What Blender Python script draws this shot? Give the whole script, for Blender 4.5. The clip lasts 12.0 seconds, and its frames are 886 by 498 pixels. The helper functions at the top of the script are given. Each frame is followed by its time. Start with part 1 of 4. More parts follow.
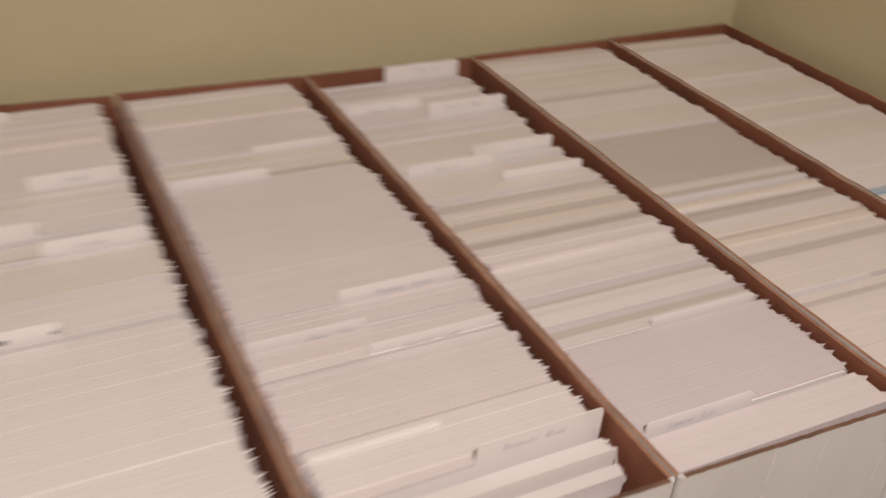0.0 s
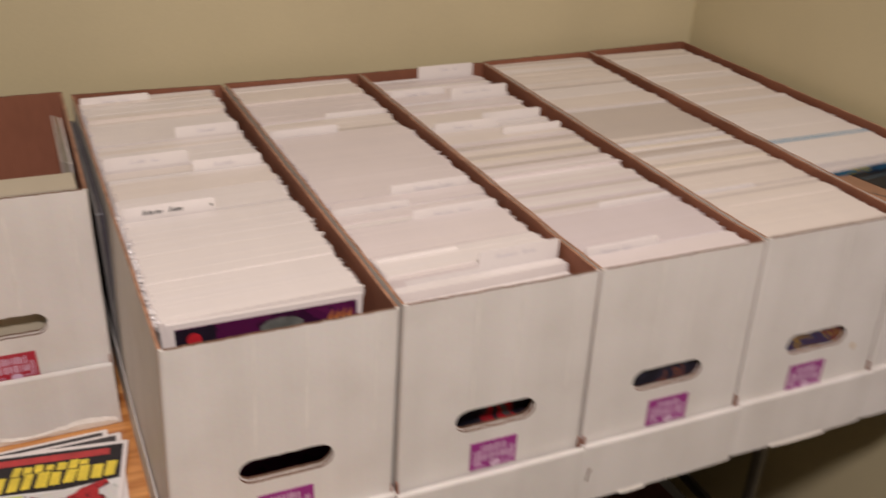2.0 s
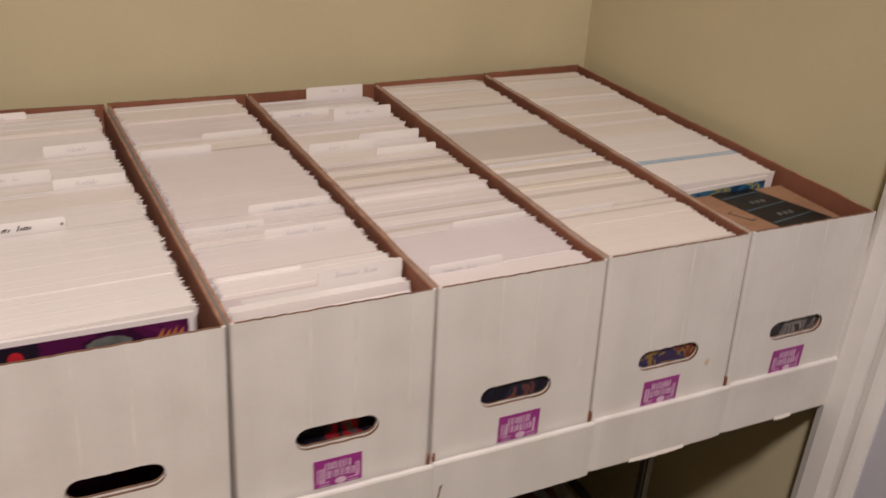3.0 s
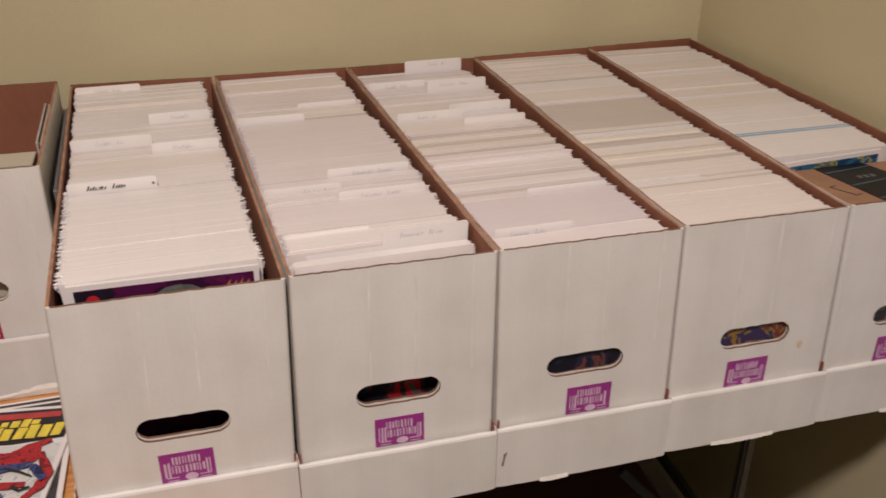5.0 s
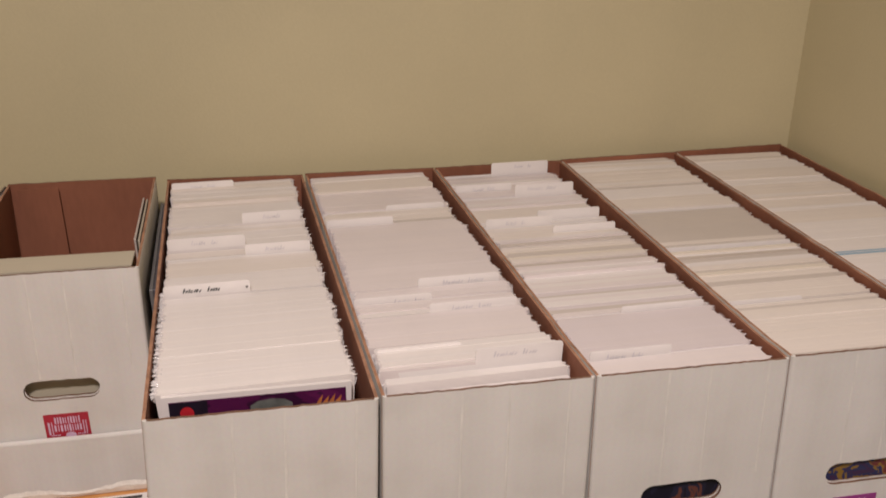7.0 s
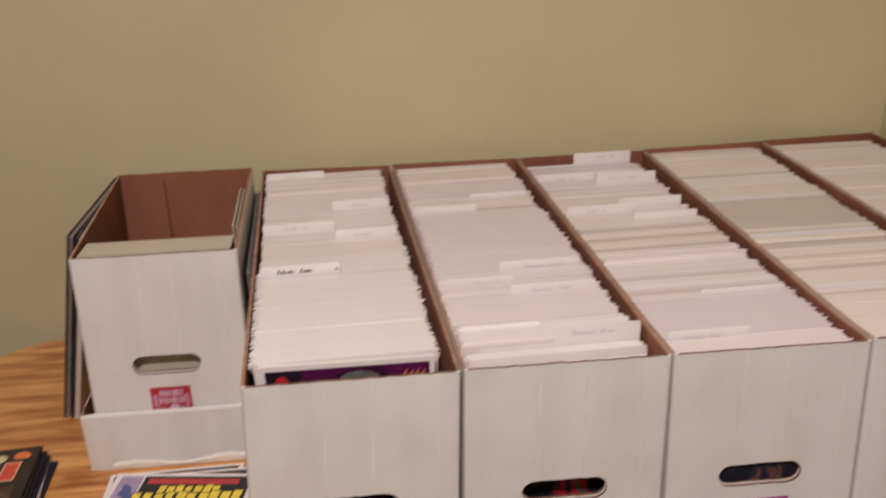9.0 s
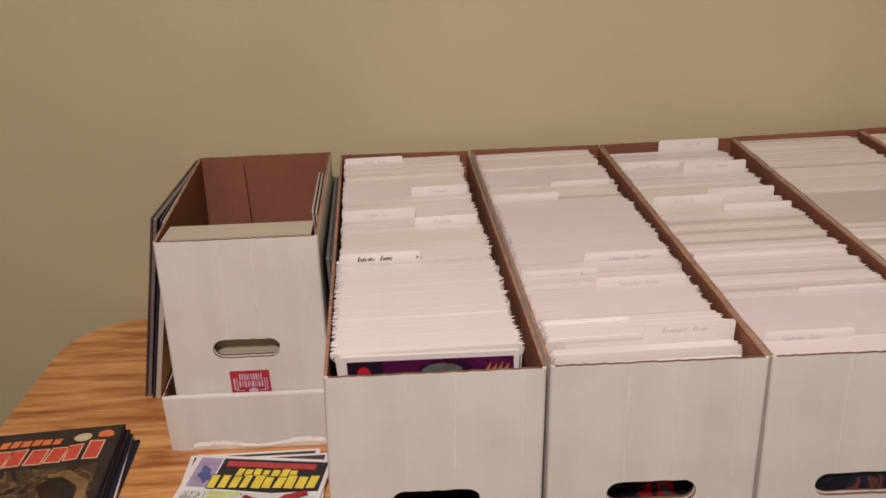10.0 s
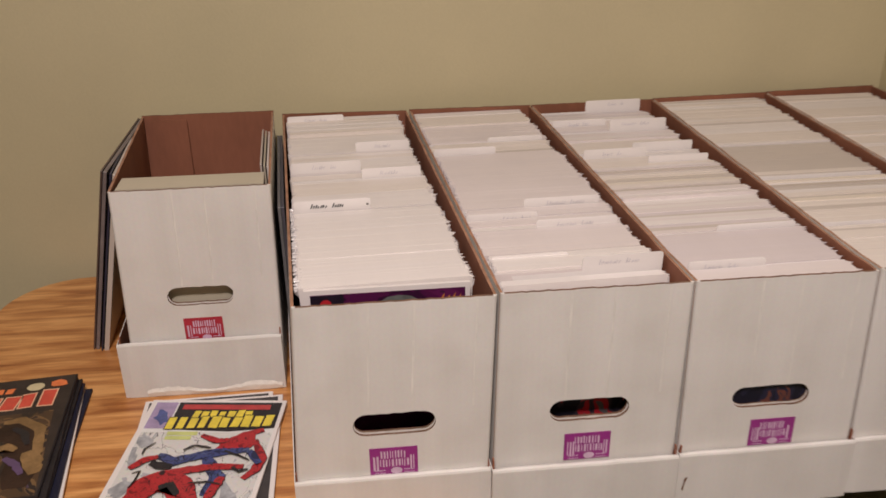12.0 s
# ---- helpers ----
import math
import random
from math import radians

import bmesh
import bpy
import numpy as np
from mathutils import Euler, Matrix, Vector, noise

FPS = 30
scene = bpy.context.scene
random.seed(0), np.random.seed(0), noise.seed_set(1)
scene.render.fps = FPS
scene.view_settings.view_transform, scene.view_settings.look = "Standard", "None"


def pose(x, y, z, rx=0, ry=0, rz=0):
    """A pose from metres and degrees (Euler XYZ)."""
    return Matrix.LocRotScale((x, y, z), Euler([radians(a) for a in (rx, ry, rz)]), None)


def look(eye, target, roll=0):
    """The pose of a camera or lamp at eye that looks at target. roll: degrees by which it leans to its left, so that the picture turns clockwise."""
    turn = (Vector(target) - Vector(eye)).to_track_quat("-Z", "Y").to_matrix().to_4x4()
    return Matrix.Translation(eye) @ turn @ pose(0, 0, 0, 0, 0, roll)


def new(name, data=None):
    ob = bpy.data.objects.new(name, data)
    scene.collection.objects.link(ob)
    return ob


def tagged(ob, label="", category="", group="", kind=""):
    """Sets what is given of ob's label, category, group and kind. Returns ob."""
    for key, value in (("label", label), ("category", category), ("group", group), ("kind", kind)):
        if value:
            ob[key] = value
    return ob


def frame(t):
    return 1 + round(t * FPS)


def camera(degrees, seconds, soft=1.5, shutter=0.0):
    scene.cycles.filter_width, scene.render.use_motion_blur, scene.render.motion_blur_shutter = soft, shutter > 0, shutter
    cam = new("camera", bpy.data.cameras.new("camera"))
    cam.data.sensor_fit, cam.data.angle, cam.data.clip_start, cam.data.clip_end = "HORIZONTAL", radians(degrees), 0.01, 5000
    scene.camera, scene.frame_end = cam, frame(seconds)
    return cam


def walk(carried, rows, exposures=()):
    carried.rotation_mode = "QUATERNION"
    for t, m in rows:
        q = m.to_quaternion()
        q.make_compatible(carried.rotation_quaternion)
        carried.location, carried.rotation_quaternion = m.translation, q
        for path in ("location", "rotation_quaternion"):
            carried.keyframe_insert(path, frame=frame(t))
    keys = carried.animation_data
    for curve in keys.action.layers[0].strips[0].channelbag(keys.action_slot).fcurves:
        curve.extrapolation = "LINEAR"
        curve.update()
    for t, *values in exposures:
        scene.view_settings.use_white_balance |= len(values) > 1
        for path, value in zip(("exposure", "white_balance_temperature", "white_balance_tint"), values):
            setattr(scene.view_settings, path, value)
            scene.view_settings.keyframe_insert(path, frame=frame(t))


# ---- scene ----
cam = camera(54.2, 12.0, 1.6, 0.9)
PATH = [
    (0, (0.126, -0.271, 1.425), (0.838, 1.264, 0.359), 3.3),
    (0.2, (0.113, -0.334, 1.448), (0.715, 1.261, 0.401), 2.4),
    (0.5, (0.132, -0.423, 1.423), (0.612, 1.223, 0.393), 2.7),
    (1, (0.117, -0.528, 1.43), (0.413, 1.184, 0.44), -2.3),
    (1.5, (0.063, -0.574, 1.446), (0.577, 1.106, 0.492), 0.9),
    (2, (-0.016, -0.621, 1.452), (0.669, 1.006, 0.511), 2.2),
    (2.5, (-0.005, -0.661, 1.454), (0.785, 0.899, 0.484), 2.8),
    (2.7, (0.037, -0.669, 1.463), (0.836, 0.914, 0.538), 3.2),
    (4.5, (0.175, -0.721, 1.443), (0.673, 1.002, 0.558), 0.3),
    (5, (0.165, -0.714, 1.434), (0.628, 1.0, 0.514), 0.2),
    (5.5, (0.162, -0.699, 1.437), (0.568, 1.045, 0.546), -0.7),
    (6, (0.15, -0.679, 1.439), (0.493, 1.072, 0.535), -0.6),
    (6.5, (0.141, -0.674, 1.462), (0.486, 1.113, 0.631), 0.3),
    (8.3, (0.137, -0.706, 1.474), (0.377, 1.143, 0.749), -0.7),
    (8.5, (0.135, -0.71, 1.474), (0.34, 1.143, 0.752), -0.9),
    (9, (0.138, -0.719, 1.465), (0.28, 1.124, 0.703), -1.9),
    (9.5, (0.126, -0.709, 1.462), (0.143, 1.121, 0.654), -2.2),
    (10, (0.119, -0.694, 1.466), (0.108, 1.141, 0.67), -2.7),
    (10.5, (0.109, -0.7, 1.457), (0.23, 1.107, 0.609), -0.6),
    (11, (0.122, -0.706, 1.443), (0.256, 1.083, 0.56), -1.7),
    (11.5, (0.115, -0.724, 1.444), (0.226, 1.079, 0.586), -2.1),
    (12, (0.074, -0.77, 1.455), (0.255, 1.034, 0.611), -0.8),
]
walk(cam, [(t, look(eye, target, roll)) for t, eye, target, roll in PATH],
     [(0.0, -0.31), (1.0, -0.24), (2.0, -0.20), (12.0, -0.20)])

# ---- world and light ----
world = bpy.data.worlds.new("room_dark")
world.use_nodes = True
world.node_tree.nodes["Background"].inputs[0].default_value = (1.0, 0.85, 0.65, 1)
world.node_tree.nodes["Background"].inputs[1].default_value = 0.012
scene.world = world

lamp_data = bpy.data.lights.new("ceiling_lamp", "AREA")
lamp_data.shape, lamp_data.size, lamp_data.energy = "DISK", 0.24, 56.5
lamp_data.color = (1.0, 0.872, 0.850)
lamp = new("ceiling_lamp", lamp_data)
lamp.matrix_world = pose(-0.04, -1.10, 2.66)


# ---- materials ----
def shader(name):
    m = bpy.data.materials.new(name)
    m.use_nodes = True
    nt = m.node_tree
    return m, nt, nt.nodes["Principled BSDF"]


def noise_node(nt, scale, detail=4.0, stretch=(1, 1, 1), space="Object"):
    co = nt.nodes.new("ShaderNodeTexCoord")
    mp = nt.nodes.new("ShaderNodeMapping")
    mp.inputs["Scale"].default_value = stretch
    nz = nt.nodes.new("ShaderNodeTexNoise")
    nz.inputs["Scale"].default_value, nz.inputs["Detail"].default_value = scale, detail
    nt.links.new(co.outputs[space], mp.inputs["Vector"])
    nt.links.new(mp.outputs["Vector"], nz.inputs["Vector"])
    return nz


def ramp_node(nt, source, stops):
    r = nt.nodes.new("ShaderNodeValToRGB")
    els = r.color_ramp.elements
    while len(els) < len(stops):
        els.new(0.5)
    for e, (at, col) in zip(els, stops):
        e.position, e.color = at, (*col, 1)
    nt.links.new(source, r.inputs["Fac"])
    return r


def mix_node(nt, kind, fac, a, b):
    mx = nt.nodes.new("ShaderNodeMixRGB")
    mx.blend_type = kind
    for slot, v in ((0, fac), (1, a), (2, b)):
        if isinstance(v, (int, float)):
            mx.inputs[slot].default_value = v
        elif isinstance(v, tuple):
            mx.inputs[slot].default_value = (*v, 1)
        else:
            nt.links.new(v, mx.inputs[slot])
    return mx.outputs[0]


def bump_to(nt, p, height, strength, distance):
    b = nt.nodes.new("ShaderNodeBump")
    b.inputs["Strength"].default_value, b.inputs["Distance"].default_value = strength, distance
    nt.links.new(height, b.inputs["Height"])
    nt.links.new(b.outputs["Normal"], p.inputs["Normal"])


def surface(name, base, rough=0.6, vary=0.12, coarse=6.0, fine=180.0, relief=0.0006, strength=0.35, metal=0.0, stretch=(1, 1, 1),
            stain=None, each="", coat=0.0, spread=0.12, shine=0.5):
    """A plain surface with grain, blotches and fine relief; each: a tone of its own for every object or island."""
    m, nt, p = shader(name)
    big, small = noise_node(nt, coarse, 5, stretch), noise_node(nt, fine, 3, stretch)
    low = tuple(c * (1 - vary) for c in base)
    high = tuple(min(1.0, c * (1 + vary)) for c in base)
    col = ramp_node(nt, big.outputs["Fac"], [(0.3, low), (0.7, high)]).outputs[0]
    if stain:
        spots = ramp_node(nt, noise_node(nt, coarse * 3.1, 6).outputs["Fac"], [(0.62, (0, 0, 0)), (0.76, (1, 1, 1))]).outputs[0]
        col = mix_node(nt, "MIX", spots, col, mix_node(nt, "MIX", 0.5, col, stain))
    grain = ramp_node(nt, small.outputs["Fac"], [(0.3, (1 - vary * 0.6,) * 3), (0.7, (1, 1, 1))]).outputs[0]
    col = mix_node(nt, "MULTIPLY", 1.0, col, grain)
    if each:
        info = nt.nodes.new("ShaderNodeObjectInfo" if each == "object" else "ShaderNodeNewGeometry")
        value = info.outputs["Random" if each == "object" else "Random Per Island"]
        tone = ramp_node(nt, value, [(0.0, (1 - spread, 1 - spread * 1.05, 1 - spread * 1.25)), (0.5, (1, 0.995, 0.98)), (1.0, (1, 1, 1))]).outputs[0]
        col = mix_node(nt, "MULTIPLY", 1.0, col, tone)
    nt.links.new(col, p.inputs["Base Color"])
    p.inputs["Roughness"].default_value, p.inputs["Metallic"].default_value = rough, metal
    p.inputs["Coat Weight"].default_value, p.inputs["Coat Roughness"].default_value = coat, 0.25
    p.inputs["Specular IOR Level"].default_value = shine
    bump_to(nt, p, small.outputs["Fac"], strength, relief)
    return m


def board_white():
    """White-faced corrugated board: faint upright flutes, soft dents and dull smudges."""
    m, nt, p = shader("white_corrugated_board")
    co = nt.nodes.new("ShaderNodeTexCoord")
    flute = nt.nodes.new("ShaderNodeTexWave")
    flute.bands_direction = "X"
    flute.inputs["Scale"].default_value, flute.inputs["Distortion"].default_value = 45.0, 0.6
    nt.links.new(co.outputs["Object"], flute.inputs["Vector"])
    dents, smudge, fibre = noise_node(nt, 9, 3), noise_node(nt, 14, 6), noise_node(nt, 260, 3)
    col = ramp_node(nt, smudge.outputs["Fac"], [(0.28, (0.69, 0.66, 0.622)), (0.5, (0.735, 0.71, 0.674)), (0.75, (0.755, 0.73, 0.70))]).outputs[0]
    col = mix_node(nt, "MULTIPLY", 0.006, col, flute.outputs["Color"])
    col = mix_node(nt, "MULTIPLY", 0.10, col, fibre.outputs["Color"])
    panel = ramp_node(nt, noise_node(nt, 26, 2, (1, 1, 0.05)).outputs["Fac"], [(0.35, (0.945, 0.945, 0.94)), (0.62, (1, 1, 1))]).outputs[0]
    col = mix_node(nt, "MULTIPLY", 1.0, col, panel)
    nt.links.new(col, p.inputs["Base Color"])
    p.inputs["Roughness"].default_value = 0.52
    h = mix_node(nt, "MIX", 0.008, dents.outputs["Color"], flute.outputs["Color"])
    bump_to(nt, p, h, 0.35, 0.006)
    return m


def oak():
    """Honey oak with long dark cathedral streaks and open pores along the boards."""
    m, nt, p = shader("honey_oak")
    broad = noise_node(nt, 13, 7, (0.40, 2.6, 1))
    broad.inputs["Distortion"].default_value = 0.8
    streak = noise_node(nt, 62, 7, (0.20, 2.6, 1))
    pore = noise_node(nt, 160, 3, (0.12, 3.0, 1))
    wave = nt.nodes.new("ShaderNodeTexWave")
    co = nt.nodes.new("ShaderNodeTexCoord")
    mp = nt.nodes.new("ShaderNodeMapping")
    mp.inputs["Scale"].default_value = (0.22, 2.0, 1)
    wave.bands_direction = "Y"
    wave.inputs["Scale"].default_value, wave.inputs["Distortion"].default_value = 3.2, 14.0
    wave.inputs["Detail"].default_value, wave.inputs["Detail Scale"].default_value = 3.0, 1.6
    nt.links.new(co.outputs["Object"], mp.inputs["Vector"])
    nt.links.new(mp.outputs["Vector"], wave.inputs["Vector"])
    col = ramp_node(nt, broad.outputs["Fac"], [(0.34, (0.42, 0.162, 0.045)), (0.47, (0.61, 0.284, 0.092)), (0.66, (0.76, 0.398, 0.146))]).outputs[0]
    dark = ramp_node(nt, wave.outputs["Fac"], [(0.02, (0.60, 0.46, 0.35)), (0.40, (1, 1, 1))]).outputs[0]
    col = mix_node(nt, "MULTIPLY", 0.55, col, dark)
    fine = ramp_node(nt, streak.outputs["Fac"], [(0.36, (0.62, 0.50, 0.38)), (0.56, (1, 1, 1))]).outputs[0]
    col = mix_node(nt, "MULTIPLY", 0.62, col, fine)
    pores = ramp_node(nt, pore.outputs["Fac"], [(0.34, (0.5, 0.42, 0.34)), (0.46, (1, 1, 1))]).outputs[0]
    col = mix_node(nt, "MULTIPLY", 0.3, col, pores)
    nt.links.new(col, p.inputs["Base Color"])
    p.inputs["Roughness"].default_value = 0.36
    p.inputs["Coat Weight"].default_value, p.inputs["Coat Roughness"].default_value = 0.25, 0.3
    bump_to(nt, p, pore.outputs["Fac"], 0.25, 0.0004)
    return m


def printed(name, stops, scale=26.0, rough=0.3, band=(1, 1, 1)):
    """Printed cover art: patches of a few inks under clear film."""
    m, nt, p = shader(name)
    a = noise_node(nt, scale, 3, band)
    a.inputs["Distortion"].default_value = 1.4
    r = ramp_node(nt, a.outputs["Fac"], stops)
    r.color_ramp.interpolation = "CONSTANT"
    speck = noise_node(nt, 240, 3)
    col = mix_node(nt, "MULTIPLY", 0.25, r.outputs[0], speck.outputs["Color"])
    nt.links.new(col, p.inputs["Base Color"])
    p.inputs["Roughness"].default_value = rough
    p.inputs["Specular IOR Level"].default_value = 0.3
    return m


WHITE = board_white()
KRAFT = surface("brown_kraft_board", (0.265, 0.101, 0.056), 0.75, 0.17, 11, 140, 0.0005, 0.3, stretch=(1, 1, 0.3))
RIM = surface("cut_board_edge", (0.17, 0.092, 0.056), 0.85, 0.25, 60, 400, 0.001, 0.6)
EDGE = surface("pale_cut_board_edge", (0.37, 0.195, 0.118), 0.85, 0.3, 60, 400, 0.001, 0.6)
WALL = surface("khaki_wall_paint", (0.552, 0.490, 0.312), 0.62, 0.05, 3.2, 220, 0.0006, 0.4)
CEILING = surface("white_ceiling_paint", (0.78, 0.76, 0.72), 0.8, 0.03, 3, 120, 0.001, 0.5)
FLOOR = surface("dull_brown_carpet", (0.060, 0.048, 0.040), 0.95, 0.25, 9, 260, 0.004, 0.8)
TRIM = surface("white_gloss_trim", (0.80, 0.78, 0.74), 0.35, 0.04, 7, 90, 0.0003, 0.2)
GLASS = surface("pale_pane", (0.55, 0.55, 0.60), 0.12, 0.04, 3, 60, 0.0001, 0.05, coat=0.5)
OAK = oak()
BLACKTOP = surface("black_laminate", (0.022, 0.021, 0.022), 0.5, 0.2, 8, 160, 0.0004, 0.3)
STEEL = surface("dull_steel", (0.20, 0.19, 0.18), 0.5, 0.15, 12, 200, 0.0003, 0.2, metal=0.8)
CRATE = surface("dark_russet_board", (0.11, 0.042, 0.028), 0.7, 0.2, 7, 120, 0.0006, 0.3)
CARD = surface("white_index_card", (0.825, 0.788, 0.765), 0.45, 0.03, 8, 160, 0.0002, 0.15, coat=0.15)
INK = surface("black_ink", (0.035, 0.045, 0.05), 0.5, 0.2, 30, 200)
PALE_INK = surface("pale_pencil_ink", (0.65, 0.625, 0.66), 0.6, 0.2, 30, 200)
PURPLE = surface("purple_sticker", (0.30, 0.032, 0.225), 0.4, 0.12, 40, 300, 0.0002, 0.1)
RED = surface("red_sticker", (0.42, 0.022, 0.045), 0.4, 0.12, 40, 300, 0.0002, 0.1)
PRINT = surface("pale_print", (0.62, 0.44, 0.58), 0.5, 0.10, 60, 300, 0.0002, 0.1)
TORN = surface("torn_paper_fibre", (0.83, 0.79, 0.72), 0.9, 0.08, 40, 300, 0.001, 0.6)
WORN = surface("worn_white_crease", (0.725, 0.70, 0.655), 0.6, 0.08, 30, 300, 0.0004, 0.3)
BLACKFRAME = surface("black_gloss_frame", (0.012, 0.010, 0.014), 0.3, 0.2, 10, 100)

TONES = {
    "white": (0.765, 0.722, 0.70), "pink": (0.73, 0.67, 0.66), "lavender": (0.665, 0.606, 0.616), "cream": (0.74, 0.680, 0.630),
    "grey": (0.585, 0.530, 0.485), "yellow": (0.735, 0.672, 0.585), "blue": (0.26, 0.42, 0.56), "manila": (0.50, 0.450, 0.350), "dusk": (0.53, 0.468, 0.418),
}
PAPER = {k: surface("bagged_" + k, c, 0.5, 0.03, 12, 320, 0.0003, 0.2, each="object", coat=0.12, spread=0.02) for k, c in TONES.items()}
PACKED = {k: surface("packed_" + k, c, 0.5, 0.03, 12, 320, 0.0003, 0.2, each="island", coat=0.12, spread=0.02) for k, c in TONES.items()}


# ---- mesh helpers ----
def part(name, bm, material, parent, label=""):
    me = bpy.data.meshes.new(name)
    bmesh.ops.recalc_face_normals(bm, faces=bm.faces)
    bm.to_mesh(me)
    bm.free()
    for m in (material if isinstance(material, (list, tuple)) else [material]):
        me.materials.append(m)
    ob = new(name, me)
    ob.parent = parent
    return tagged(ob, label)


def thing(name, label, category, group="", kind="", at=(0, 0, 0), rz=0):
    ob = new(name)
    ob.empty_display_size = 0.05
    ob.matrix_world = pose(*at, 0, 0, rz)
    return tagged(ob, label, category, group, kind)


def block(x0, x1, y0, y1, z0, z1, bevel=0.0, bm=None):
    bm = bm or bmesh.new()
    m = Matrix.LocRotScale(((x0 + x1) / 2, (y0 + y1) / 2, (z0 + z1) / 2), None, (x1 - x0, y1 - y0, z1 - z0))
    made = bmesh.ops.create_cube(bm, size=1, matrix=m)
    if bevel:
        edges = list({e for v in made["verts"] for e in v.link_edges})
        bmesh.ops.bevel(bm, geom=edges, offset=bevel, segments=2, affect="EDGES")
    return bm


def solid(loop, z0, z1, bevel=0.0):
    """A plan outline pulled up from z0 to z1, with softened top and bottom rims."""
    bm = bmesh.new()
    f = bm.faces.new([bm.verts.new((x, y, z0)) for x, y in loop])
    up = bmesh.ops.extrude_face_region(bm, geom=[f])
    bmesh.ops.translate(bm, vec=(0, 0, z1 - z0), verts=[v for v in up["geom"] if isinstance(v, bmesh.types.BMVert)])
    if bevel:
        rim = [e for e in bm.edges if abs(e.verts[0].co.z - e.verts[1].co.z) < 1e-6]
        bmesh.ops.bevel(bm, geom=rim, offset=bevel, segments=3, affect="EDGES")
    return bm


def sheet(bm, loops, thick, outer, inner, edge, place):
    """A flat panel with holes: loops of (u, w), the first its outline; place maps (u, w, depth) into the world."""
    faces = []
    for depth, slot in ((0.0, outer), (thick, inner)):
        rings = []
        for lp in loops:
            vs = [bm.verts.new(place(u, w, depth)) for u, w in lp]
            rings.append(vs)
        es = [bm.edges.new((vs[i], vs[(i + 1) % len(vs)])) for vs in rings for i in range(len(vs))]
        got = bmesh.ops.triangle_fill(bm, edges=es, use_beauty=True, use_dissolve=False)
        for g in got["geom"]:
            if isinstance(g, bmesh.types.BMFace):
                g.material_index = slot
        faces.append(rings)
    for r0, r1 in zip(*faces):
        n = len(r0)
        for i in range(n):
            bm.faces.new((r0[i], r0[(i + 1) % n], r1[(i + 1) % n], r1[i])).material_index = edge
    return bm


def stadium(cx, cw, width, height, rng, rough=0.0005):
    """A hand hole with round ends and slightly ragged long sides."""
    r, out = height / 2, []
    for side in (1, -1):
        flat = width / 2 - r
        for k in range(13):
            a = radians(-90 + 15 * k) if side > 0 else radians(90 + 15 * k)
            out.append((cx + side * flat + r * math.cos(a) + rng.uniform(-rough, rough) * 0.5, cw + r * math.sin(a) + rng.uniform(-rough, rough) * 0.5))
        for k in range(1, 8):
            out.append((cx + side * flat * (1 - k / 4), cw + side * r + rng.uniform(-rough, rough)))
    return out


def rounded(x0, x1, y0, y1, r, n=8):
    out = []
    for cx, cy, a0 in ((x1 - r, y1 - r, 0), (x0 + r, y1 - r, 90), (x0 + r, y0 + r, 180), (x1 - r, y0 + r, 270)):
        out += [(cx + r * math.cos(radians(a0 + 90 * k / n)), cy + r * math.sin(radians(a0 + 90 * k / n))) for k in range(n + 1)]
    return out


# ---- the room ----
NORTH, EAST, WEST, SOUTH, HIGH = 0.735, 1.050, -2.6, -3.2, 2.70


def setting(name, bm, material, label, category):
    return tagged(part(name, bm, material, None), label, category, "", "structure")


setting("floor", block(WEST - 0.1, EAST + 0.1, SOUTH - 0.1, NORTH + 0.1, -0.08, 0.0), FLOOR, "dull brown carpeted floor under the tables", "floor")
setting("ceiling", block(WEST - 0.1, EAST + 0.1, SOUTH - 0.1, NORTH + 0.1, HIGH, HIGH + 0.08), CEILING, "plain white painted ceiling of the room", "ceiling")
setting("wall_north", block(WEST - 0.1, EAST + 0.1, NORTH, NORTH + 0.1, 0, HIGH), WALL, "khaki painted wall behind the boxes", "wall")
setting("wall_east", block(EAST, EAST + 0.1, SOUTH, NORTH, 0, HIGH), WALL, "khaki painted side wall beside the boxes", "wall")
setting("wall_west", block(WEST - 0.1, WEST, SOUTH, NORTH, 0, HIGH), WALL, "plain khaki painted wall closing the room", "wall")
setting("wall_south", block(WEST - 0.1, EAST + 0.1, SOUTH - 0.1, SOUTH, 0, HIGH), WALL, "plain khaki painted wall closing the room", "wall")
setting("baseboard", block(WEST, EAST - 0.014, NORTH - 0.014, NORTH - 0.0005, 0.0, 0.09, 0.003), TRIM, "white gloss baseboard along the wall", "baseboard")
setting("baseboard", block(EAST - 0.014, EAST - 0.0005, SOUTH, NORTH, 0.0, 0.09, 0.003), TRIM, "white gloss baseboard along the wall", "baseboard")

# white-cased window low on the side wall
window = thing("window_1", "white moulded casing round a pale pane", "window", "", "structure", (EAST, -0.426, 0.542))
W0, W1, H0, H1 = -0.43, 0.43, 0.0, 0.95


def casing(w0, w1, h0, h1, deep, out):
    """One mitred ring of moulding standing off the wall."""
    bm = bmesh.new()
    rings = []
    for inset, off in ((0, 0), (0, out), (0.012, out + 0.004), (deep - 0.012, out + 0.002), (deep, out - 0.004), (deep, 0)):
        rings.append([bm.verts.new((-off, w, h)) for w, h in ((w0 + inset, h0 + inset), (w1 - inset, h0 + inset), (w1 - inset, h1 - inset), (w0 + inset, h1 - inset))])
    for a, b in zip(rings, rings[1:]):
        for i in range(4):
            bm.faces.new((a[i], a[(i + 1) % 4], b[(i + 1) % 4], b[i]))
    return bm


